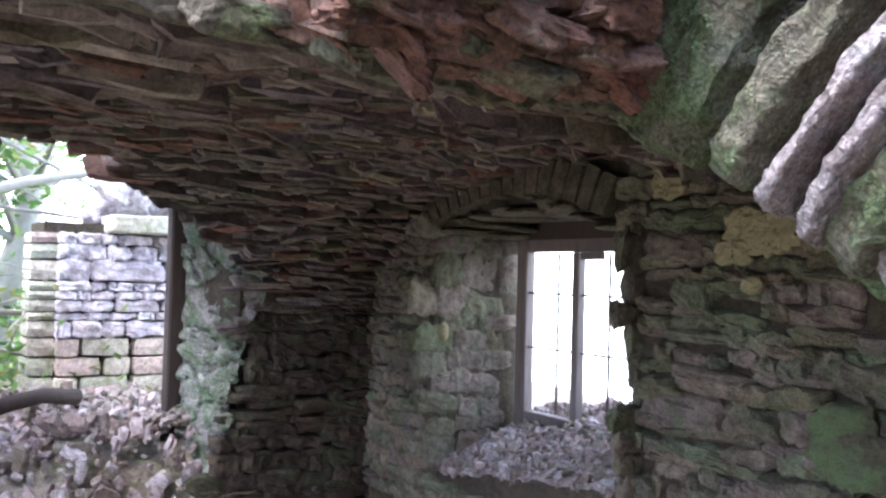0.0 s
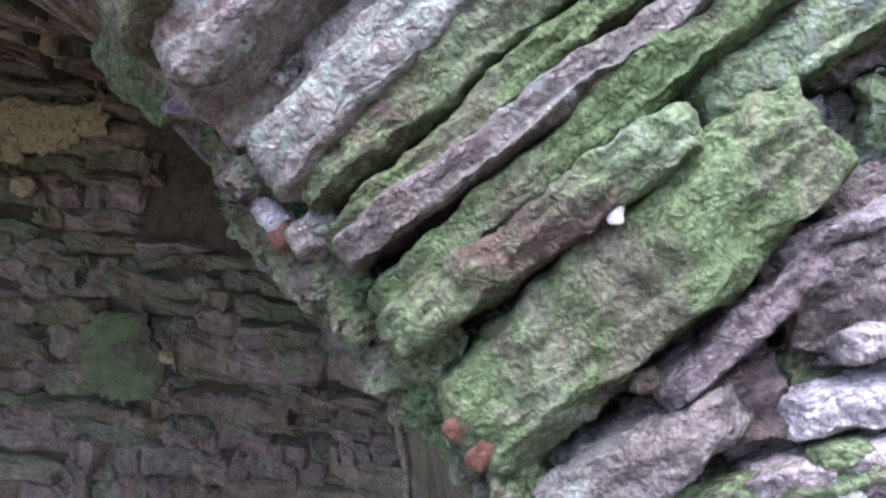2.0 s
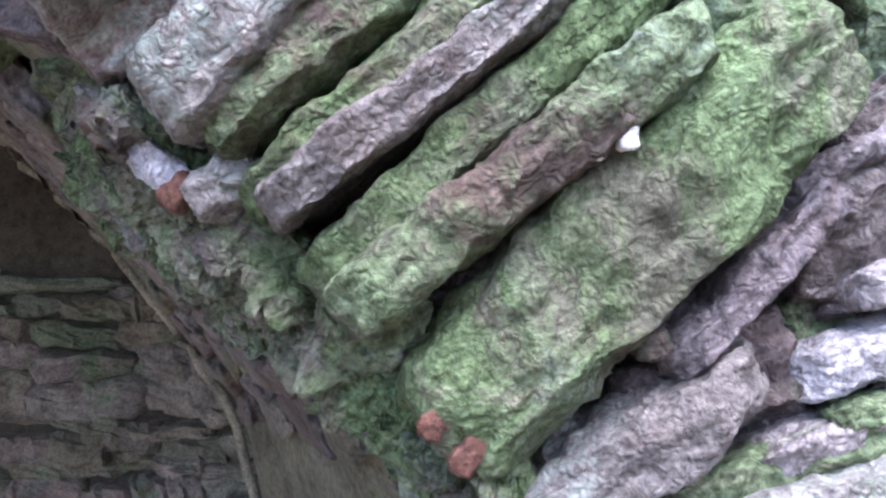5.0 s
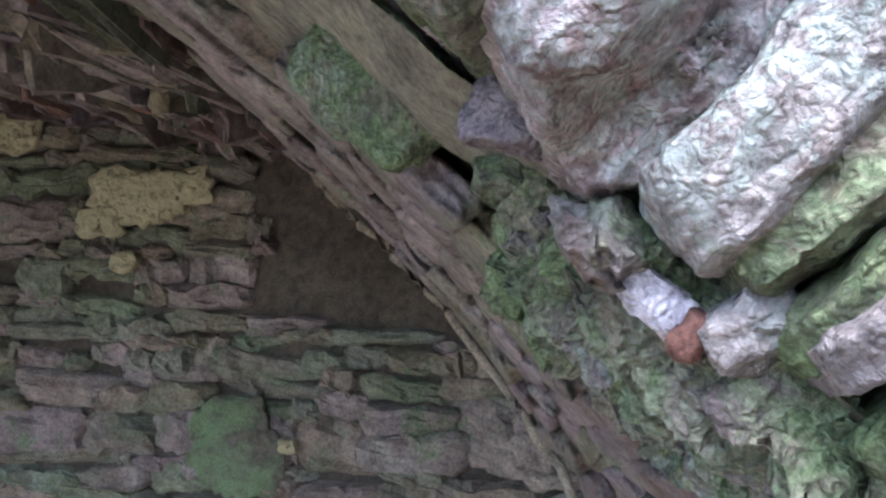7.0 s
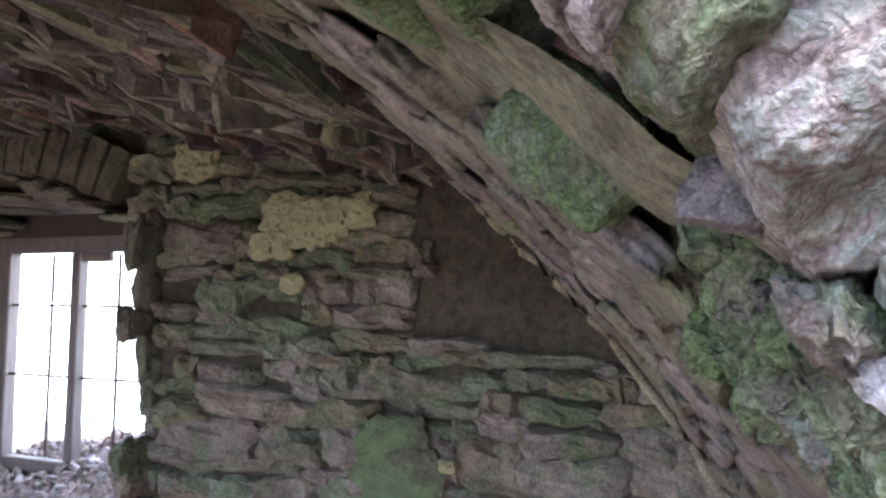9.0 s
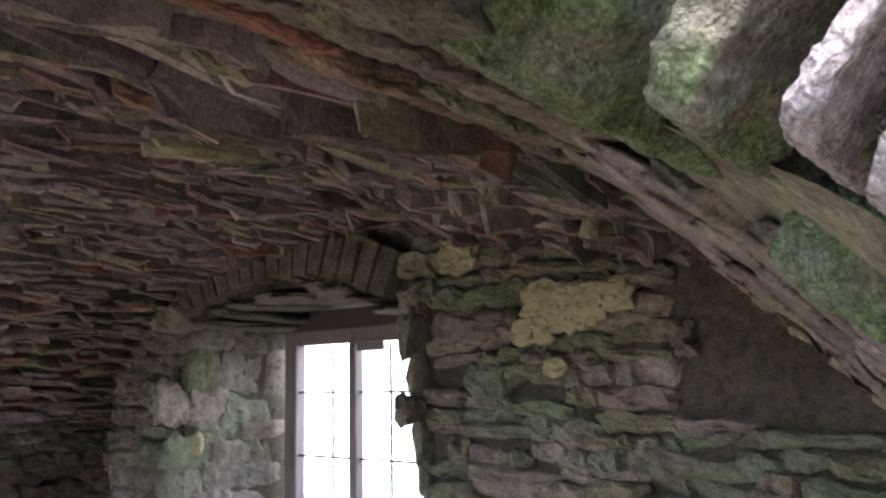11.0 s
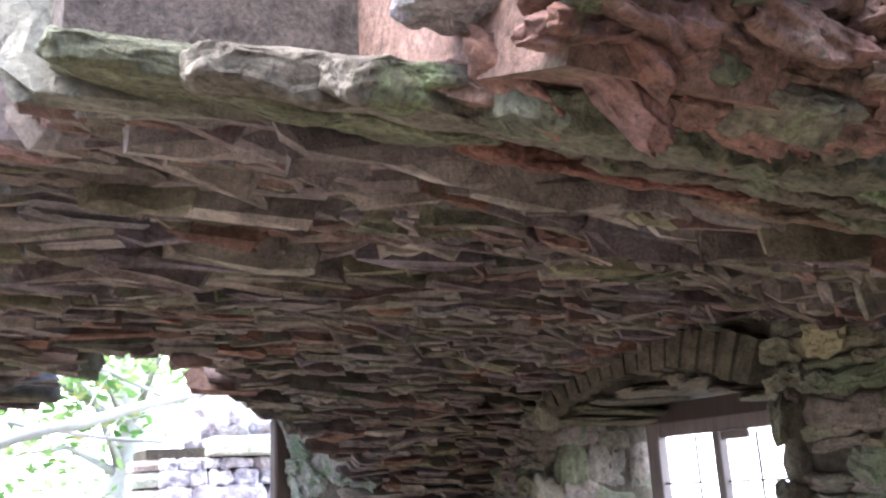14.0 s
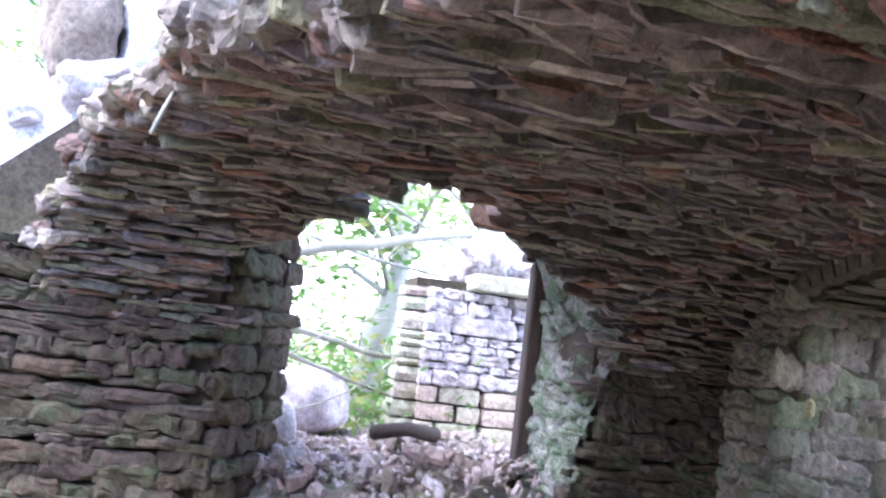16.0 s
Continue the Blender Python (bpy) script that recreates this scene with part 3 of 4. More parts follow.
def bar(name, lo, hi, material, parent, label="", bevel=0.004):
    bm = bmesh.new()
    bmesh.ops.create_cube(bm, size=1.0)
    size = [hi[i] - lo[i] for i in range(3)]
    bmesh.ops.scale(bm, vec=size, verts=bm.verts)
    bmesh.ops.bevel(bm, geom=bm.edges[:], offset=bevel, segments=1, affect="EDGES")
    bmesh.ops.translate(bm, vec=[(hi[i] + lo[i]) / 2 for i in range(3)], verts=bm.verts)
    me = bpy.data.meshes.new(name)
    bm.to_mesh(me)
    bm.free()
    me.materials.append(material)
    return part(name, me, parent, label)


bar("stile", (-1.925, 2.645, 1.0), (-1.863, 2.69, 1.745), M_wood, win)
bar("stile", (-1.215, 2.645, 1.0), (-1.165, 2.69, 1.745), M_wood, win)
bar("head", (-1.861, 2.647, 1.69), (-1.217, 2.688, 1.745), M_wood, win)
bar("bottom_rail", (-1.861, 2.647, 1.035), (-1.217, 2.688, 1.075), M_wood, win)
bar("mullion", (-1.589, 2.635, 1.077), (-1.556, 2.675, 1.688), M_wood, win)
bar("broken_casement_rail", (-1.545, 2.63, 1.66), (-1.43, 2.65, 1.688), M_wood, win, "splintered end of a casement rail")
for z in (1.532, 1.322):
    bar("glazing_bar", (-1.861, 2.655, z - 0.004), (-1.217, 2.665, z + 0.004), M_iron, win, bevel=0.002)
for x in (-1.702, -1.430):
    bar("glazing_bar", (x - 0.004, 2.667, 1.08), (x + 0.004, 2.677, 1.685), M_iron, win, bevel=0.002)

# ---- arch on the near side: soffit band between ridge and face ----
RIDGE = [(-0.09, 1.735), (0.05, 1.607), (0.19, 1.474), (0.29, 1.35), (0.36, 1.255), (0.40, 1.09), (0.42, 0.0)]
EDGE = [(0.13, 1.775), (0.36, 1.625), (0.50, 1.505), (0.593, 1.425), (0.678, 1.340), (0.76, 1.15), (0.80, 0.0)]


def along(table, s):
    f = s * (len(table) - 1)
    i = min(int(f), len(table) - 2)
    a, b = table[i], table[i + 1]
    w = f - i
    return a[0] + (b[0] - a[0]) * w, a[1] + (b[1] - a[1]) * w


def band_point(s, v):
    """s down the arch, v from the ridge (0) to the face (1)."""
    rx, rz = along(RIDGE, s)
    ex, ez = along(EDGE, s)
    return Vector((rx + (ex - rx) * v, 2.06 - 0.10 * s + (YF + 0.02 - 2.06 + 0.10 * s) * v, rz + (ez - rz) * v))


arch = thing("near_arch", "broken stone arch of big mossy slabs with a dark flagged soffit", "arch", kind="structure")
ns, nv = 48, 20
bverts, bfaces = [], []
for i in range(ns + 1):
    for j in range(nv + 1):
        p = band_point(i / ns, j / nv)
        d = 0.012 * noise.noise(p * 9) + 0.006 * noise.noise(p * 30)
        bverts.append(p + Vector((0.7, 0, 0.7)) * (0.03 + d))
for i in range(ns):
    for j in range(nv):
        a = i * (nv + 1) + j
        bfaces.append((a, a + 1, a + nv + 2, a + nv + 1))
part("soffit", mesh_of("soffit", bverts, bfaces, M_soffit, True), arch)
LIB_flag = [mesh_of("soffit_stone", *rock(s + 11, 10, 6.0, 0.25, 1.2, 0.10), M_soffit, True) for s in range(10)]
rngf = random.Random(17)
for i in range(15):
    v = rngf.uniform(0.0, 0.06)
    while v < 0.80:
        dv = min(rngf.uniform(0.09, 0.24), 0.88 - v)
        s0 = (i + 0.5) / 18 * 0.80
        p, p2 = band_point(s0, v + dv / 2), band_point(s0 + 0.8 / 18, v + dv / 2)
        p3 = band_point(s0, min(1, v + dv / 2 + 0.05))
        t, w = (p2 - p), (p3 - p).normalized()
        n = t.normalized().cross(w).normalized()
        m = Matrix((t.normalized(), w, n)).transposed().to_4x4()
        m.translation = p + Vector((0.7, 0, 0.7)) * (0.024 + rngf.uniform(-0.004, 0.004))
        ob = part("soffit_stone", rngf.choice(LIB_flag), arch)
        ob.matrix_basis = m @ Euler((rngf.uniform(-0.06, 0.06), rngf.uniform(-0.06, 0.06), rngf.uniform(-0.2, 0.2))).to_matrix().to_4x4() @ Matrix.Diagonal((t.length * 0.56, dv * 0.44, 0.012, 1))
        v += dv


def tube(name, pts, r, material, parent=None, label="", sides=7, wob=0.2, seed=0):
    verts, faces = [], []
    for i, p in enumerate(pts):
        p = Vector(p)
        d = (Vector(pts[min(i + 1, len(pts) - 1)]) - Vector(pts[max(i - 1, 0)])).normalized()
        a = d.orthogonal().normalized()
        b = d.cross(a)
        rr = r(i / (len(pts) - 1)) if callable(r) else r
        for k in range(sides):
            q = 2 * math.pi * k / sides
            s = rr * (1 + wob * noise.noise(Vector((i * 0.9 + seed, k * 1.7, seed))))
            verts.append(p + a * math.cos(q) * s + b * math.sin(q) * s)
    for i in range(len(pts) - 1):
        for k in range(sides):
            faces.append((i * sides + k, i * sides + (k + 1) % sides, (i + 1) * sides + (k + 1) % sides, (i + 1) * sides + k))
    faces += [tuple(range(sides))[::-1], tuple(range((len(pts) - 1) * sides, len(pts) * sides))]
    me = mesh_of(name, verts, faces, material, True)
    if parent is None:
        return new(name, me)
    return part(name, me, parent, label)


# ridge coloured paler than the soffit to draw the light its edge catches
M_rib = stone_mat("lit_arris", [(0.26, 0.23, 0.17), (0.22, 0.2, 0.14)], "object", moss_amount=0.25, grain=40.0)
rib = [band_point(s / 40 * 0.85, 0.0) + Vector((0.008, 0, 0.008)) + Vector((0.010 * noise.noise(Vector((s * 0.4, 0, 0))), 0, 0.010 * noise.noise(Vector((s * 0.4, 5, 0))))) for s in range(41)]
tube("arris", rib, 0.0075, M_rib, arch, "pale arris of the vault, its lit edge put into the colour", wob=0.6)
# long flat slabs along the vault's edge
rngl = random.Random(19)
LIB_slab = [mesh_of("edge_slab", *rock(s + 150, 24, 7.0, 0.5, 0.7, 0.22, (0.3, 1.0, 0.12)), M_redslab if s == 4 else M_slab) for s in range(9)]
for row, (dx, dz) in enumerate(((0.015, 0.012), (0.065, -0.004), (0.115, -0.020), (0.165, -0.040))):
    y = 0.55 + 0.07 * row
    while y < (1.9, 1.6, 1.25, 1.1)[row]:
        ln = rngl.uniform(0.14, 0.34)
        yc = y + ln / 2
        x = interp(yc, LIP)
        ob = part("edge_slab", LIB_slab[rngl.randrange(9)], arch)
        ob.matrix_basis = pose(x + dx, yc, vault_z(x, yc) + 0.012 + dz + rngl.uniform(-0.006, 0.006), rngl.uniform(-3, 3), 20 + rngl.uniform(-7, 7), rngl.uniform(-4, 4)) @ Matrix.Diagonal((0.115, ln * 0.54, 0.11, 1))
        y += ln
# moss and small stones along the arch's edge
LIB_mosslump = [mesh_of("edge_stone", *rock(s + 170, 10, 3.5, 0.5, 1.3, 0.35), (M_green, M_green, M_face)[s % 3]) for s in range(9)]
for k in range(300):
    s = 0.30 + 0.44 * k / 299
    p = band_point(s, rngl.uniform(0.84, 1.0))
    ob = part("edge_stone", LIB_mosslump[rngl.randrange(9)], arch)
    r = rngl.choice((0.005, 0.007, 0.010, 0.013))
    ob.matrix_basis = Matrix.Translation(p + Vector((0.7, 0, 0.7)) * rngl.uniform(0.012, 0.024)) @ Euler((rngl.uniform(0, 6), rngl.uniform(-0.5, 0.5) + 0.8, rngl.uniform(-0.4, 0.4))).to_matrix().to_4x4() @ Matrix.Diagonal((r * 1.5, r * 2.0, r, 1))

# stones of the face: lower tip (x, z), angle, length, thickness, front (y), material
FACE_STONES = [
    (0.263, 1.717, 57, 0.34, 0.100, 1.030, "green"), (0.345, 1.676, 46, 0.32, 0.026, 1.035, "green"),
    (0.417, 1.638, 49, 0.34, 0.016, 1.000, "pale"), (0.436, 1.621, 48, 0.34, 0.013, 1.012, "pale"),
    (0.453, 1.607, 46, 0.32, 0.032, 1.030, "green"), (0.474, 1.585, 44, 0.34, 0.042, 1.060, "pale"),
    (0.488, 1.558, 42, 0.30, 0.034, 1.108, "pale"), (0.518, 1.543, 44.5, 0.31, 0.034, 1.082, "crusted"), (0.541, 1.519, 44.5, 0.31, 0.031, 1.098, "brown"),
    (0.556, 1.501, 42, 0.26, 0.020, 1.100, "green"), (0.570, 1.485, 40, 0.29, 0.017, 1.092, "grey"), (0.588, 1.465, 40, 0.30, 0.023, 1.104, "green"),
    (0.603, 1.447, 38, 0.19, 0.025, 1.080, "brown"), (0.641, 1.398, 43.5, 0.252, 0.060, 1.098, "green"),
    (0.755, 1.578, 35, 0.20, 0.030, 1.120, "brown"), (0.72, 1.60, 40, 0.22, 0.022, 1.115, "grey"), (0.742, 1.426, 43.5, 0.115, 0.018, 1.120, "grey"),
    (0.677, 1.350, 36, 0.125, 0.030, 1.120, "grey"), (0.738, 1.399, 18, 0.085, 0.040, 1.148, "grey"), (0.820, 1.420, 15, 0.095, 0.024, 1.138, "white"),
    (0.686, 1.322, 13, 0.175, 0.025, 1.120, "crusted"), (0.872, 1.341, 43, 0.080, 0.015, 1.138, "white"), (0.756, 1.348, 22, 0.145, 0.020, 1.142, "brown"),
    (0.849, 1.583, 12, 0.080, 0.044, 1.158, "brown"), (0.819, 1.473, 24, 0.105, 0.046, 1.140, "grey"), (0.798, 1.494, 29, 0.135, 0.017, 1.128, "grey"),
    (0.700, 1.290, 16, 0.210, 0.028, 1.125, "pale"), (0.725, 1.250, 18, 0.200, 0.036, 1.125, "grey"), (0.745, 1.190, 16, 0.190, 0.050, 1.125, "crusted"), (0.765, 1.110, 14, 0.175, 0.070, 1.125, "grey"), (0.790, 1.000, 10, 0.150, 0.100, 1.125, "pale"),
    (0.822, 1.530, 30, 0.110, 0.022, 1.138, "grey"), (0.800, 1.372, 25, 0.120, 0.014, 1.136, "pale"), (0.835, 1.455, 20, 0.090, 0.016, 1.134, "pale"),
    (0.845, 1.375, 30, 0.080, 0.018, 1.145, "grey"), (0.830, 1.310, 22, 0.105, 0.018, 1.140, "pale"),
]
FACE_MATS = {"green": M_green, "pale": M_pale, "crusted": M_crust, "brown": M_brown, "grey": M_lilac, "white": M_chalk}
for i, (xa, za, ang, ln, th, front, kind) in enumerate(FACE_STONES):
    out = Vector((math.cos(radians(ang)), 0, math.sin(radians(ang))))
    mid = Vector((xa, 0, za)) + out * (ln / 2 - 0.004)
    ln += 0.012
    depth = 0.13
    m = Matrix((out, Vector((0, 1, 0)), out.cross(Vector((0, 1, 0))))).transposed().to_4x4()
    m.translation = Vector((mid.x, front + depth, mid.z))
    rough = 0.22 if ln > 0.15 else 0.4
    me = mesh_of("voussoir", *rock(i + 41, 56, 8.0, rough, 0.9, 0.18, (ln / 2, depth, th * 0.60), 0.007), FACE_MATS[kind], True)
    part("voussoir", me, arch, m=m @ Euler((RNG.uniform(-0.05, 0.05), RNG.uniform(-0.04, 0.04), RNG.uniform(-0.05, 0.05))).to_matrix().to_4x4())
# rubble core behind and beyond the slabs
part("core", prism("core", [(0.17, 1.80), (0.40, 1.645), (0.54, 1.52), (0.63, 1.44), (0.715, 1.36), (0.80, 1.16), (0.84, 0), (1.9, 0), (1.9, 2.5), (-0.3, 2.5), (-0.3, 2.06)], YF + 0.09, 2.3, "y", M_darkred), arch)
part("core", prism("core", [(0.06, 1.82), (0.20, 1.772), (0.32, 1.727), (0.355, 1.79), (0.37, 1.90), (0.37, 2.42), (-0.4, 2.42), (-0.4, 2.02)], 0.74, 0.96, "y", M_darkred), arch)
part("core", prism("core", [(0.02, 1.84), (0.15, 1.79), (0.24, 1.755), (0.26, 2.42), (-0.4, 2.42), (-0.4, 2.02)], 0.962, YF + 0.09, "y", M_darkred), arch)
rngc = random.Random(29)
LIB_crown = [mesh_of("crown_stone", *rock(s + 210, 16, 4.5, 0.5, 1.1, 0.25), (M_darkred, M_redslab, M_slab, M_darkred)[s % 4], True) for s in range(9)]
for k in range(220):
    ob = part("crown_stone", rngc.choice(LIB_crown), arch)
    s = rngc.uniform(0.008, 0.019)
    u = rngc.uniform(0, 1)
    x, z = along([(0.20, 1.768), (0.31, 1.73), (0.355, 1.79), (0.37, 1.90), (0.37, 2.10)], u)
    ob.matrix_basis = pose(x + rngc.uniform(-0.01, 0.012), rngc.uniform(0.74, 0.97), z, rngc.uniform(-25, 25), rngc.uniform(-20, 20) + (20 if u < 0.3 else 0), 90 + rngc.uniform(-25, 25)) @ Matrix.Diagonal((s * 1.7, s * 0.8, s * 0.6, 1))
# pale flat stones jutting from the torn edge
for k, (x, y, z, a) in enumerate(((0.25, 0.735, 1.80, -12), (0.37, 0.80, 1.83, 8), (0.31, 0.72, 1.835, 20))):
    part("crown_slab", mesh_of("crown_slab", *rock(260 + k, 16, 5.0, 0.4, 1.1, 0.25, (0.026, 0.036, 0.013)), M_crust if k % 2 else M_pale, True), arch, "pale flat stone jutting from the crown", pose(x, y, z, 4 * k, 8, a))
# small stones of the moss ledge
for k, (x, y, z, sx, sz, ang, kind) in enumerate(((0.510, 1.142, 1.515, 0.024, 0.008, 45, "white"), (0.543, 1.135, 1.503, 0.017, 0.012, -30, "crusted"), (0.462, 1.135, 1.578, 0.018, 0.013, 20, "grey"), (0.445, 1.20, 1.565, 0.014, 0.010, 0, "green"), (0.37, 1.235, 1.625, 0.045, 0.035, 40, "green"), (0.733, 1.135, 1.431, 0.008, 0.006, -20, "brown"), (0.905, 1.150, 1.402, 0.014, 0.010, -30, "white"), (0.838, 1.150, 1.398, 0.017, 0.006, -15, "brown"))):
    part("ledge_stone", mesh_of("ledge_stone", *rock(280 + k, 16, 4.0, 0.4, 1.2, 0.2, (sx, 0.016, sz)), FACE_MATS[kind], True), arch, m=pose(x, y, z, 0, ang, 0))
LIB_face = [mesh_of("face_stone", *rock(s + 70, 16, 5.0, 0.5, 1.3, 0.3, (1, 0.8, 0.4)), (M_lilac, M_brown, M_lilac, M_pale)[s % 4]) for s in range(12)]
rngr = random.Random(8)
made = 0
while made < 280:
    x, z = rngr.uniform(0.66, 0.94), rngr.uniform(1.0, 1.85)
    if x < 0.93 - 0.9 * abs(z - 1.38) * (1 if z > 1.38 else 0.3) - (0.13 if z < 1.5 else 0.0):
        continue
    ob = part("face_stone", rngr.choice(LIB_face), arch)
    ln = rngr.choice((0.012, 0.018, 0.028, 0.04))
    th = ln * rngr.choice((0.28, 0.38, 0.5))
    ob.matrix_basis = pose(x, YF + 0.085 + rngr.uniform(-0.015, 0.02), z, rngr.uniform(-14, 14), -28 + rngr.gauss(0, 12), rngr.uniform(-14, 14)) @ Matrix.Diagonal((ln, 0.05, th * 2.2, 1))
    made += 1
# small stones packed between the slabs
for k in range(170):
    xa, za, ang, ln, th, front, kind = FACE_STONES[rngr.randrange(0, 15)]
    out = Vector((math.cos(radians(ang)), 0, math.sin(radians(ang))))
    p = Vector((xa, 0, za)) + out * rngr.uniform(0.02, ln) + Vector((out.z, 0, -out.x)) * th * 0.55
    ob = part("pinning_stone", rngr.choice(LIB_face), arch)
    ob.matrix_basis = pose(p.x, front + 0.075 + rngr.uniform(-0.01, 0.03), p.z, rngr.uniform(-14, 14), -ang + rngr.gauss(0, 9), rngr.uniform(-14, 14)) @ Matrix.Diagonal((rngr.choice((0.008, 0.012, 0.018)), 0.035, rngr.choice((0.010, 0.014, 0.020)), 1))
# large blocks of the return wall
rngb = random.Random(12)
LIB_block = [mesh_of("block", *rock(s + 90, 36, 22.0, 0.07, 1.1, 0.06, (1, 1, 1)), M_block if s < 6 else M_topblock, True) for s in range(9)]
side = thing("wall_east", "wall of large grey dressed blocks beside the arch", "wall", kind="structure")
z = 0.5
for k, h in enumerate((0.2, 0.2, 0.15, 0.17, 0.172, 0.05, 0.068, 0.105, 0.145, 0.17, 0.17, 0.2)):
    x = 0.935
    while x < 1.85:
        ln = rngb.uniform(0.22, 0.42)
        ob = part("block", rngb.choice(LIB_block[6:] if k == 7 else LIB_block[:6]), side)
        ob.matrix_basis = pose(x + ln / 2, 1.31 + rngb.uniform(-0.012, 0.012), z + h / 2, rngb.uniform(-1, 1), rngb.uniform(-2, 3), rngb.uniform(-1, 1)) @ Matrix.Diagonal((ln * 0.495, 0.14, h * 0.502, 1))
        x += ln
    z += h
part("core", box_mesh("core", (1.85, -4.4, -0.1), (2.3, 2.85, 2.6), M_mortar), side)
south = thing("wall_south", "low ruined rubble wall behind the open bay", "wall", kind="structure")
part("core", box_mesh("core", (-2.9, -4.4, -0.1), (1.84, -4.0, 2.0), M_mortar), south)

ob = new("pebble", blob("pebble", 77, (0.0038, 0.006, 0.006), M_white, 10, 4.0, 0.4, 0.1))
ob.matrix_basis = pose(0.714, 1.093, 1.519)
tagged(ob, "small white quartz pebble lodged between arch slabs", "pebble")
for x, y, z, s in ((0.524, 1.130, 1.499, 0.006), (0.637, 1.113, 1.402, 0.0065), (0.650, 1.113, 1.387, 0.0065)):
    part("red_chip", blob("red_chip", 78, (s, 0.010, s * 1.6), M_redchip, 10, 3.5, 0.5, 0.15), arch, "flaking red iron-stained stone", pose(x, y, z, 0, 40, 0))

# ---- door wall ----
wall_d = thing("wall_west", "dark rubble wall with an arched doorway to the outside", "wall", kind="structure")
part("core", prism("core", [(-2.55, -0.62), (-2.55, 0.27), (-2.93, 0.45), (-2.93, -0.62)], 0, 1.78, "z", M_mortar), wall_d)
part("core", prism("core", [(-2.55, 1.74), (-2.55, 2.34), (-2.93, 2.34), (-2.93, 1.64)], 0, 1.66, "z", M_mortar), wall_d)
top = [(-0.62, 1.78)] + [(y, z + 0.03) for y, z in ((0.40, 1.78), (0.55, 1.86), (0.73, 2.03), (0.9, 2.10), (1.05, 2.14), (1.22, 2.09), (1.42, 1.97), (1.55, 1.86), (1.64, 1.80))] + [(2.34, 1.66), (2.34, 2.45), (-0.3, 2.2), (-0.62, 1.9)]
part("core", prism("core", top, -2.93, -2.63, "x", M_mortar), wall_d)


def skip_left(mid, zc, ln, hh):
    return mid + ln / 2 > 0.30 - 0.0 * zc


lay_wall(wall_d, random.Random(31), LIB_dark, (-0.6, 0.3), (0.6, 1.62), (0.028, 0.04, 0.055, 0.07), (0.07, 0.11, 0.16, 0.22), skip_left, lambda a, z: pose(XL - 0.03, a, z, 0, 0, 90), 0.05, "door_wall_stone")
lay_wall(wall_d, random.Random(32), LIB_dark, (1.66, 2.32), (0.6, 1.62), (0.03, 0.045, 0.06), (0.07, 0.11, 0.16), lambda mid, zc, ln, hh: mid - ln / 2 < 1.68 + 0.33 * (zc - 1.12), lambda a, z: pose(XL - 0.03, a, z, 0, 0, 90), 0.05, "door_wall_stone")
# dark cheek of the doorway: its shade is put into the stone colour
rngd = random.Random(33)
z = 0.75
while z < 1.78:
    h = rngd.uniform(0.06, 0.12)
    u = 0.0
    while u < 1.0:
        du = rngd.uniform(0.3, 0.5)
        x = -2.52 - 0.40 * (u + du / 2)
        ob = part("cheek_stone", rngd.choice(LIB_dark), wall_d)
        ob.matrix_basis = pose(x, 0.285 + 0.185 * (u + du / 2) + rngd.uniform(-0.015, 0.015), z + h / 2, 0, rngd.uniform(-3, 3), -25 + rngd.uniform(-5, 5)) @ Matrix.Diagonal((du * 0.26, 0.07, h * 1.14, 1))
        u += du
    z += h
# lit cheek: lime-crusted stones, daylight in their pale tone, fanning out towards the vault
OUTER = [(0.6, 1.612), (1.6, 1.612), (1.8, 1.60), (1.95, 1.50), (2.08, 1.30), (2.1, 1.2)]
INNER = [(0.0, -2.53, 1.64, 0.6), (0.30, -2.53, 1.66, 1.01), (0.5, -2.545, 1.735, 1.30), (0.62, -2.475, 1.80, 1.52), (0.72, -2.36, 1.68, 1.675), (0.82, -2.265, 1.485, 1.765), (0.93, -2.18, 1.285, 1.825), (1.0, -2.11, 1.20, 1.87)]


def cheek(w, c):
    """w up the cheek, c from the door post (0) to the vault (1)."""
    x1, y1, z1 = (interp(w, [(r[0], r[k]) for r in INNER]) for k in (1, 2, 3))
    z0 = interp(w, [(0, 0.6), (0.3, 1.01), (0.62, 1.6), (0.8, 1.95), (1.0, 2.1)])
    y0 = interp(z0, OUTER)
    return Vector((-2.92 + (x1 + 2.92) * c, y0 + (y1 - y0) * c, z0 + (z1 - z0) * c))


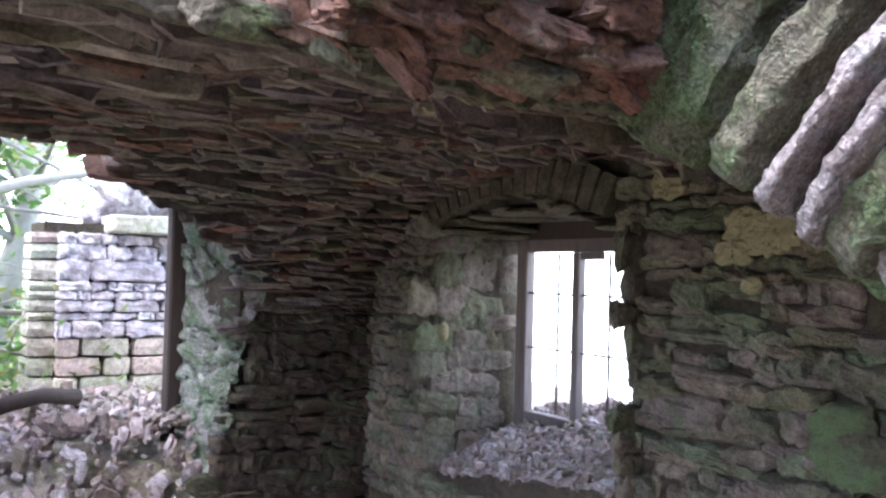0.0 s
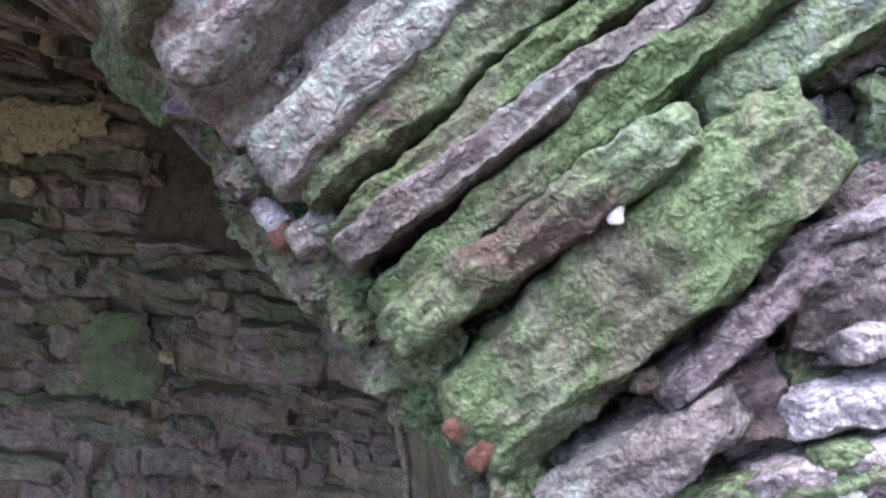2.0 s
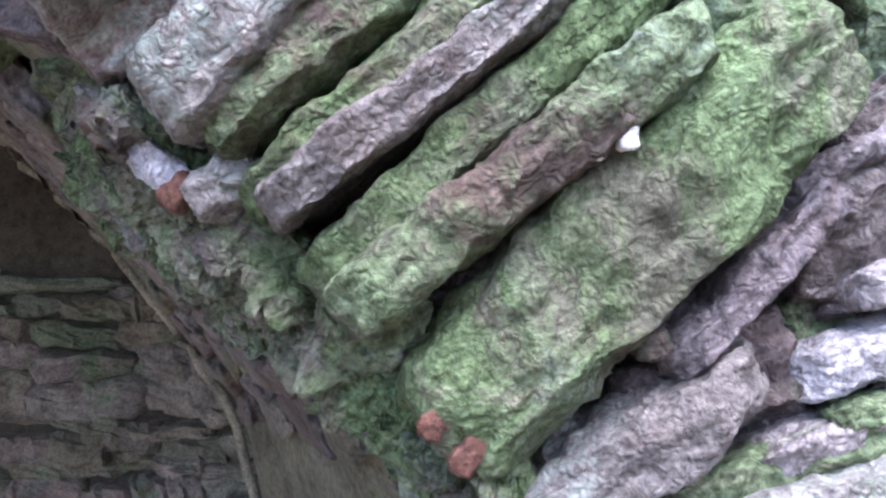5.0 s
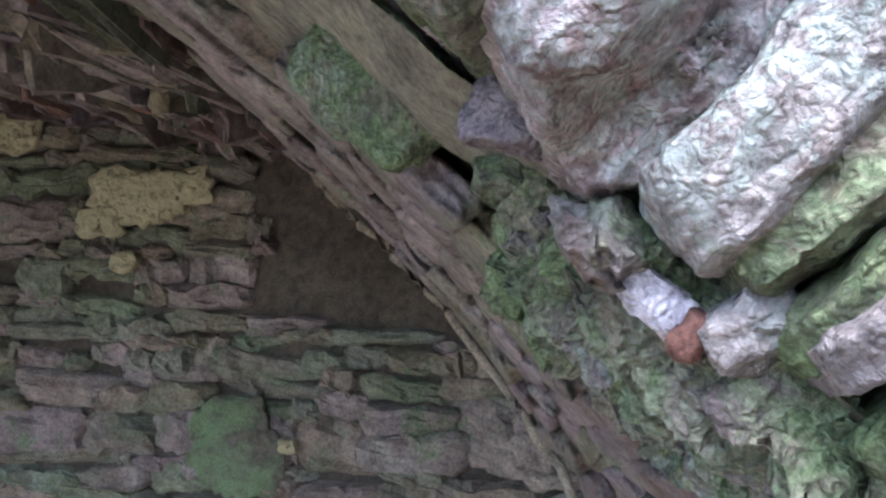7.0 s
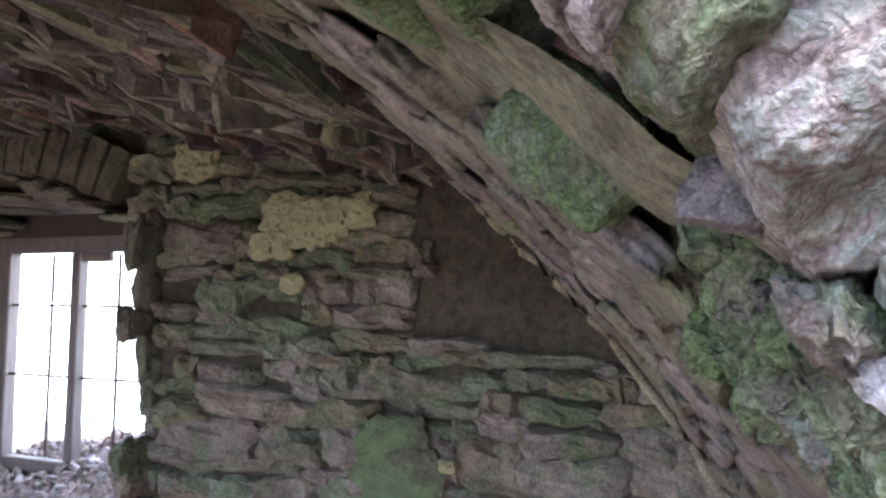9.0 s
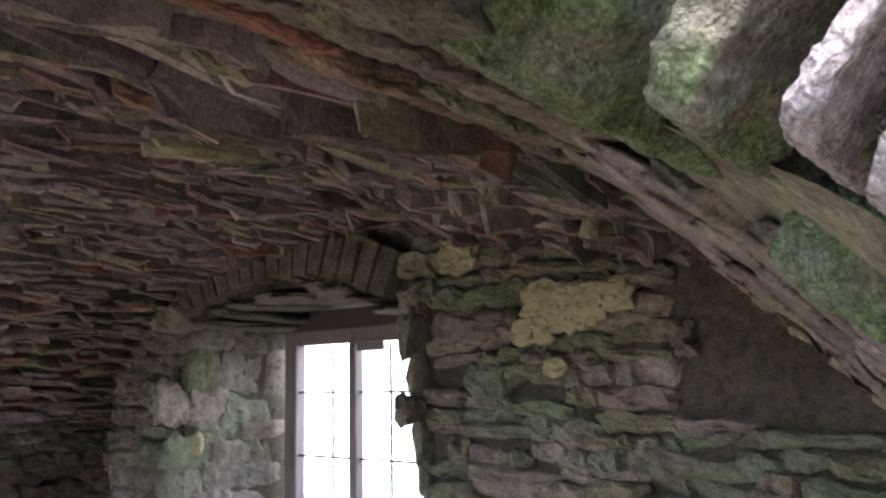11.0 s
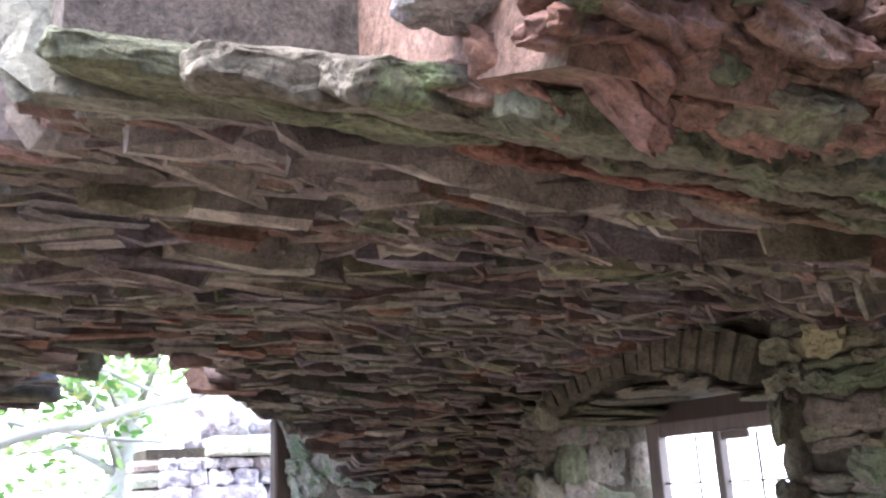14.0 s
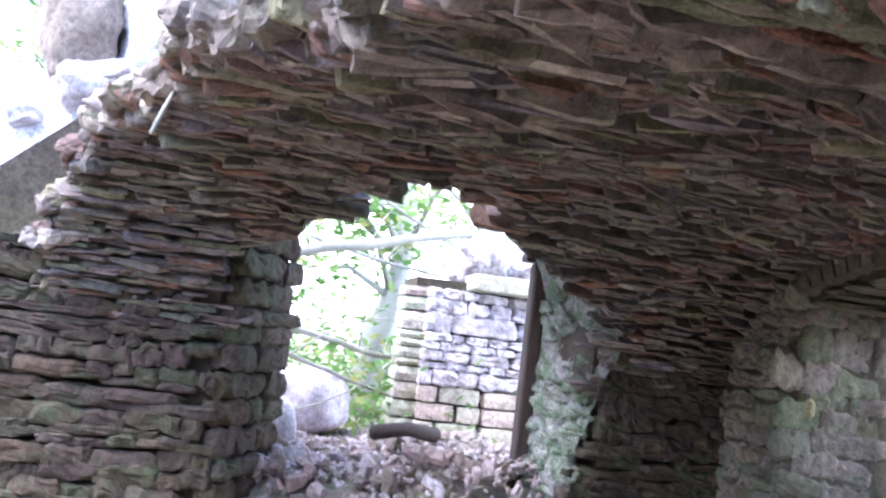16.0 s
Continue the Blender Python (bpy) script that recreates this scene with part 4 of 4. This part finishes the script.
rv, rf = [], []
for i in range(61):
    for j in range(31):
        p = cheek(i / 60, j / 30 * 1.04)
        d = 0.022 * noise.noise(p * 9) + 0.014 * noise.noise(p * 26) + 0.008 * noise.noise(p * 70)
        rv.append(p + Vector((0.2 * d, d + 0.012, 0.4 * d)))
for i in range(60):
    for j in range(30):
        a = i * 31 + j
        rf.append((a, a + 1, a + 32, a + 31))
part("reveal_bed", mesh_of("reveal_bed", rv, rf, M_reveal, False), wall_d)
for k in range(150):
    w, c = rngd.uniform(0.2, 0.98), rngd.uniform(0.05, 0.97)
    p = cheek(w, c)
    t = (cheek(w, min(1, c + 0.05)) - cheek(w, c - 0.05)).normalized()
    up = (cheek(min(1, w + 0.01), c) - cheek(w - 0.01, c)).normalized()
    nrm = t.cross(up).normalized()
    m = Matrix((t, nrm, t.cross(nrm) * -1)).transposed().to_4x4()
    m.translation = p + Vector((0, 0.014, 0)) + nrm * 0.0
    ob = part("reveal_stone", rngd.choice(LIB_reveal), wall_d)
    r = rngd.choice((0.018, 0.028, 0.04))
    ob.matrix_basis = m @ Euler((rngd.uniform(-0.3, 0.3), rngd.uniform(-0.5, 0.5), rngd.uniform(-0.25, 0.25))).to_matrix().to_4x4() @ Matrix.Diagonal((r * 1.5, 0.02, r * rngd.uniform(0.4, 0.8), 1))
post = thing("door_post", "dark upright timber door post against the stone jamb", "post")
bar("shaft", (-2.985, 1.565, 0.75), (-2.905, 1.63, 1.86), M_post, post, bevel=0.008)
bar("cap_block", (-2.99, 1.52, 1.861), (-2.90, 1.60, 1.90), M_post, post, bevel=0.006)

# ---- outside the doorway: pier of stone over brick ----
pier = thing("pier", "bright stone pier with mossy bricks in its lower courses", "pier")
part("core", box_mesh("core", (-3.72, 1.11, 0.5), (-3.36, 2.6, 1.77), M_mortar), pier)
rngp = random.Random(50)


def pier_row(z, h, cuts, lib, y0=1.165):
    y = y0
    for c in cuts:
        ob = part("pier_stone" if lib is LIB_outer else "brick", rngp.choice(lib), pier)
        ob.matrix_basis = pose(-3.35 + rngp.uniform(-0.008, 0.008), y + c / 2, z + h / 2, rngp.uniform(-1, 1), rngp.uniform(-2, 2), 90 + rngp.uniform(-2, 2)) @ (Matrix.Diagonal((c * 0.495, 0.11, h * 1.09, 1)) if lib is LIB_outer else Matrix.Diagonal((c * 0.485, 0.055, h * 0.47, 1)))
        y += c
    # quoin on the corner
    ob = part("quoin", rngp.choice(LIB_brick), pier)
    ob.matrix_basis = pose(-3.46, y0 - 0.05, z + h / 2, 0, rngp.uniform(-2, 2), 90) @ Matrix.Diagonal((0.06, 0.12, h * 0.47, 1))


z = 0.67
BRICKS = ((0.1, 0.22, 0.22, 0.22, 0.22), (0.2, 0.12, 0.2, 0.22, 0.22))
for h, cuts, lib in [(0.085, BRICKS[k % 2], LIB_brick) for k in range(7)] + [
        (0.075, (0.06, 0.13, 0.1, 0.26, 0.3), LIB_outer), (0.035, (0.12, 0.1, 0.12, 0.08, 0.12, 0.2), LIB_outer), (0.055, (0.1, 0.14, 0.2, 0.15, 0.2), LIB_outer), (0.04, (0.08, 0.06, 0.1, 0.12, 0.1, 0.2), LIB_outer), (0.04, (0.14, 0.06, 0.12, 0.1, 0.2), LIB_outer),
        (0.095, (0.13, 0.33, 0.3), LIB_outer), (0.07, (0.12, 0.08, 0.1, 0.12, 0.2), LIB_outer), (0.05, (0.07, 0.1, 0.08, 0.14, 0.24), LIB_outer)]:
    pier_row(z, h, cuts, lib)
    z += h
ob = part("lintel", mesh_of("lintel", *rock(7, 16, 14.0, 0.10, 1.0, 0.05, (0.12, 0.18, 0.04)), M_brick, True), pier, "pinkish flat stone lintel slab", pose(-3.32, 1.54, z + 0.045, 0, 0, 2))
for k in range(34):
    s = RNG.uniform(0.03, 0.085)
    ob = part("top_stone", RNG.choice(LIB_outer), pier)
    ob.matrix_basis = pose(-3.45 + RNG.uniform(-0.2, 0.12), RNG.uniform(1.38, 2.1), z + 0.10 + RNG.uniform(0, 0.13), RNG.uniform(-30, 30), RNG.uniform(-30, 30), RNG.uniform(0, 180)) @ Matrix.Diagonal((s * 1.5, s * 1.8, s * 1.3, 1))


eye = Vector((0.5, 0.4, 1.53))
pier.matrix_basis = Matrix.Translation(eye) @ Matrix.Scale(1.2, 4) @ Matrix.Translation(-eye)


def scatter(name, label, cat, rng, count, where, sizes, material, n=2):
    """Loose stones nobody could count, one mesh."""
    verts, faces = [], []
    for _ in range(count):
        x, y, z = where(rng)
        s = rng.choice(sizes) * rng.uniform(0.7, 1.3)
        v, f = rock(rng.uniform(0, 99), n, 7.0, 0.55, 1.6)
        m = Matrix.Translation((x, y, z)) @ Euler((rng.uniform(0, 6), rng.uniform(0, 6), rng.uniform(0, 6))).to_matrix().to_4x4()
        n0 = len(verts)
        verts.extend(tuple(m @ Vector((p[0] * s * 1.4, p[1] * s, p[2] * s * 0.6))) for p in v)
        faces.extend(tuple(a + n0 for a in q) for q in f)
    ob = new(name, mesh_of(name, verts, faces, material))
    return tagged(ob, label, cat, kind="stuff")


def sill_spot(r):
    x, y = r.uniform(-1.95, -1.02), r.uniform(2.30, 2.84)
    return x, y, interp(x, [(-1.97, 0.86), (-1.05, 0.98)]) + 0.16 * (y - 2.3) / 0.4 + 0.02 * noise.noise(Vector((x * 8, y * 8, 0))) + r.uniform(-0.004, 0.008)


sv, sf = [], []
for i in range(13):
    for j in range(9):
        x, y = -1.97 + 0.92 * i / 12, 2.30 + 0.55 * j / 8
        sv.append((x, y, interp(x, [(-1.97, 0.86), (-1.05, 0.98)]) + 0.16 * (y - 2.3) / 0.4 + 0.02 * noise.noise(Vector((x * 8, y * 8, 0)))))
for i in range(12):
    for j in range(8):
        a = i * 9 + j
        sf.append((a, a + 9, a + 10, a + 1))
part("sill_bed", mesh_of("sill_bed", sv, sf, M_rubble, True), wall_w)
scatter("sill_rubble", "loose pale stone chips and rubble on the sloping window sill", "rubble", random.Random(61), 1800, sill_spot, (0.003, 0.004, 0.006, 0.009, 0.015), M_rubble)


def door_spot(r):
    x, y = r.uniform(-4.3, -2.5), r.uniform(0.2, 2.05)
    return x, y, ground_z(x, y) + r.uniform(0.0, 0.05) + (0.06 if y > 1.1 else 0.0)


scatter("door_rubble", "reddish rubble and stone chips heaped outside the doorway", "rubble", random.Random(62), 5200, door_spot, (0.004, 0.006, 0.009, 0.014, 0.026), M_rubble)
for k, (x, y, z, sx, sy, sz, a) in enumerate(((-3.35, 0.45, 0.98, 0.22, 0.16, 0.13, 20), (-4.1, 0.7, 1.05, 0.25, 0.2, 0.16, 60), (-4.6, 0.2, 1.1, 0.3, 0.2, 0.2, 10))):
    ob = new("boulder", blob("boulder", 200 + k, (sx, sy, sz), M_outer, 10, 3.5, 0.3, 0.06))
    ob.matrix_basis = pose(x, y, z, 0, 0, a)
    tagged(ob, "pale mossy boulder lying in the rubble outside", "boulder", "boulders outside")
log = tube("log", [(-3.25, 1.28, 1.02), (-3.15, 1.12, 1.045), (-3.0, 0.95, 1.03)], 0.035, M_post, sides=8)
tagged(log, "short dark charred log on the rubble", "log")

# poles and fallen branches across the doorway view
rngt = random.Random(70)


def branch(name, label, a, b, r, sag=0.0, material=M_bark, twigs=0):
    a, b = Vector(a), Vector(b)
    pts = [a.lerp(b, i / 14) + Vector((0, 0, -sag * math.sin(math.pi * i / 14))) + 0.02 * noise.noise_vector(Vector((i * 0.5, a.x, a.z))) for i in range(15)]
    ob = tube(name, pts, lambda u: r * (1 - 0.55 * u), material, sides=8, wob=0.25, seed=a.y * 3)
    tagged(ob, label, "branch", "fallen branches outside")
    for k in range(twigs):
        p = pts[rngt.randrange(3, 14)]
        q = p + Vector((rngt.uniform(-0.3, 0.3), rngt.uniform(-0.4, 0.4), rngt.uniform(-0.1, 0.5)))
        tw = part("twig", tube("twig", [p, p.lerp(q, 0.5) + Vector((0, 0, 0.03)), q], lambda u: 0.006 * (1 - 0.6 * u), material, sides=5).data, ob)
        bpy.data.objects.remove([o for o in scene.objects if o.data == tw.data and o != tw][0])
    return ob


branch("fallen_pole", "pale bare fallen pole leaning across the doorway", (-3.45, 0.42, 1.78), (-4.6, 2.1, 2.28), 0.032, twigs=3)
branch("fallen_branch", "thin grey fallen branch among the undergrowth", (-4.0, 0.6, 1.95), (-5.2, 2.2, 1.9), 0.014, 0.05, twigs=4)
branch("fallen_branch", "thin grey fallen branch among the undergrowth", (-3.8, 0.5, 1.45), (-5.0, 2.1, 1.2), 0.02, 0.02, twigs=4)
branch("fallen_branch", "thin grey fallen branch among the undergrowth", (-3.9, 0.55, 1.3), (-4.6, 1.7, 0.95), 0.014, 0.0, twigs=4)
branch("fallen_branch", "thin grey fallen branch among the undergrowth", (-4.0, 0.6, 2.4), (-4.9, 1.8, 2.0), 0.016, 0.0, twigs=4)
branch("bramble_stem", "thin pale arching bramble stem", (-3.7, 0.45, 1.2), (-3.8, 1.3, 1.55), 0.006, -0.12)
branch("bramble_stem", "thin pale arching bramble stem", (-3.75, 0.4, 1.5), (-3.9, 1.4, 1.52), 0.005, -0.08)
branch("bramble_stem", "thin pale arching bramble stem", (-3.8, 0.5, 1.0), (-3.9, 1.2, 1.4), 0.006, 0.1)


def tree(label, x, y, h, spread, seed, leaves=1400, r=0.10):
    rng = random.Random(seed)
    t = thing("tree", label, "tree", "trees outside the doorway")
    z0 = ground_z(x, y)
    pts = [Vector((x + 0.15 * noise.noise(Vector((i * 0.4, seed, 0))), y + 0.15 * noise.noise(Vector((i * 0.4, seed, 7))), z0 - 0.1 + h * i / 10)) for i in range(11)]
    part("trunk", tube("trunk", pts, lambda u: r * (1.15 - u * 0.9), M_bark, sides=8).data, t)
    tips = []
    bv, bf = [], []
    for k in range(9):
        p = pts[rng.randrange(3, 11)]
        q = p + Vector((rng.uniform(-1, 1) * spread, rng.uniform(-1, 1) * spread, rng.uniform(0.1, 0.7) * spread))
        mid = p.lerp(q, 0.5) + Vector((0, 0, 0.12))
        limb = tube("limb", [p, mid, q], lambda u: r * 0.35 * (1 - 0.8 * u), M_bark, sides=5)
        limb.parent = t
        tips += [mid, q, p.lerp(q, 0.75)]
    for _ in range(leaves):
        c = rng.choice(tips) + Vector((rng.gauss(0, 0.3), rng.gauss(0, 0.3), rng.gauss(0, 0.22))) * spread * 0.7
        s = rng.uniform(0.03, 0.06)
        a = Vector((rng.uniform(-1, 1), rng.uniform(-1, 1), rng.uniform(-0.5, 0.5))).normalized()
        b = a.orthogonal().normalized() * s * 0.45
        a = a * s
        n0 = len(bv)
        up = a.cross(b).normalized() * s * 0.12
        bv += [c - a, c + b + up, c + a, c - b + up]
        bf += [(n0, n0 + 1, n0 + 2), (n0, n0 + 2, n0 + 3)]
    part("crown", mesh_of("crown", bv, bf, M_leaf), t)
    return t


def clean_stray():
    for o in list(scene.objects):
        if o.type == "MESH" and o.parent is None and o.name.split(".")[0] in ("trunk", "twig"):
            bpy.data.objects.remove(o)


for k, (x, y, h, sp) in enumerate(((-5.6, 1.3, 3.2, 1.1), (-6.6, 2.6, 4.2, 1.5), (-7.2, 0.2, 4.0, 1.5), (-8.5, 1.8, 5.0, 1.8), (-6.2, -1.2, 3.6, 1.3), (-9.5, 4.2, 5.2, 2.0))):
    tree("young broadleaf tree with sparse pale green foliage", x, y, h, sp, 300 + k, 1500)


def undergrowth(name, label, rng, count, spots):
    bv, bf = [], []
    for _ in range(count):
        x, y = rng.uniform(*spots[0]), rng.uniform(*spots[1])
        c = Vector((x, y, ground_z(x, y) + abs(rng.gauss(0, 0.35))))
        s = rng.uniform(0.025, 0.055)
        a = Vector((rng.uniform(-1, 1), rng.uniform(-1, 1), rng.uniform(-0.3, 0.8))).normalized()
        b = a.orthogonal().normalized() * s * 0.5
        a = a * s
        n0 = len(bv)
        up = a.cross(b).normalized() * s * 0.15
        bv += [c - a, c + b + up, c + a, c - b + up]
        bf += [(n0, n0 + 1, n0 + 2), (n0, n0 + 2, n0 + 3)]
    tagged(new(name, mesh_of(name, bv, bf, M_leaf)), label, "undergrowth", kind="stuff")


undergrowth("undergrowth", "tangle of green undergrowth outside the doorway", random.Random(80), 5200, ((-6.8, -4.0), (-0.6, 3.2)))
clean_stray()

# broken masonry standing beyond the vault's torn edge
rngm = random.Random(90)
rag = thing("broken_masonry", "bright heap of broken pale masonry beyond the torn vault edge", "masonry")
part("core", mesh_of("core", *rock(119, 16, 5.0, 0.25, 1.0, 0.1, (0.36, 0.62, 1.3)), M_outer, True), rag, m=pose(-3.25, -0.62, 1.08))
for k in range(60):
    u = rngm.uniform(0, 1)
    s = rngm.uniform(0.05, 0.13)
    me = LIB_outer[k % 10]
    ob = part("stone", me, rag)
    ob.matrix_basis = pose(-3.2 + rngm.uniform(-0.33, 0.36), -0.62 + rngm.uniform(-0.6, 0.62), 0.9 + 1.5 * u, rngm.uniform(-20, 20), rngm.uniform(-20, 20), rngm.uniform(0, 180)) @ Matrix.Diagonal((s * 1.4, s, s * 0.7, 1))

for k, (y, z, ry, rz, mat) in enumerate(((-0.16, 2.54, 0.21, 0.22, M_outer), (-0.52, 2.55, 0.15, 0.27, M_rubble), (-0.34, 2.36, 0.24, 0.12, M_outer))):
    part("top_boulder", blob("top_boulder", 230 + k, (0.2, ry, rz), mat, 16, 3.5, 0.35, 0.12), rag, "weathered boulder on the heap", pose(-3.05, y, z, 8 * k, 0, 10))

# added glowing sheets stand in for the white sky past window and doorway
M_glow_sheet = bpy.data.materials.new("glowing_backdrop")
M_glow_sheet.use_nodes = True
hz = M_glow_sheet.node_tree
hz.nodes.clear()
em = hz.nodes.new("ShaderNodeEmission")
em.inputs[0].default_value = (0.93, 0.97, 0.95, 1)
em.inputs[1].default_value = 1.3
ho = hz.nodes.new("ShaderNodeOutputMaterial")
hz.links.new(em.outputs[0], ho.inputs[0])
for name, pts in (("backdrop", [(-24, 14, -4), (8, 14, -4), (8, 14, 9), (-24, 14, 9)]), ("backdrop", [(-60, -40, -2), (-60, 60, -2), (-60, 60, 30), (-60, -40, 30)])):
    tagged(new(name, mesh_of(name, pts, [(0, 1, 2, 3)], M_glow_sheet)), "glowing sheet standing in for the pale overcast distance", "backdrop", kind="structure")
root = tube("root", [(-1.42, 0.10, 2.0), (-1.40, 0.08, 1.93), (-1.385, 0.065, 1.87)], 0.006, M_bark, sides=6)
tagged(root, "short pale root hanging from the torn vault edge", "root")
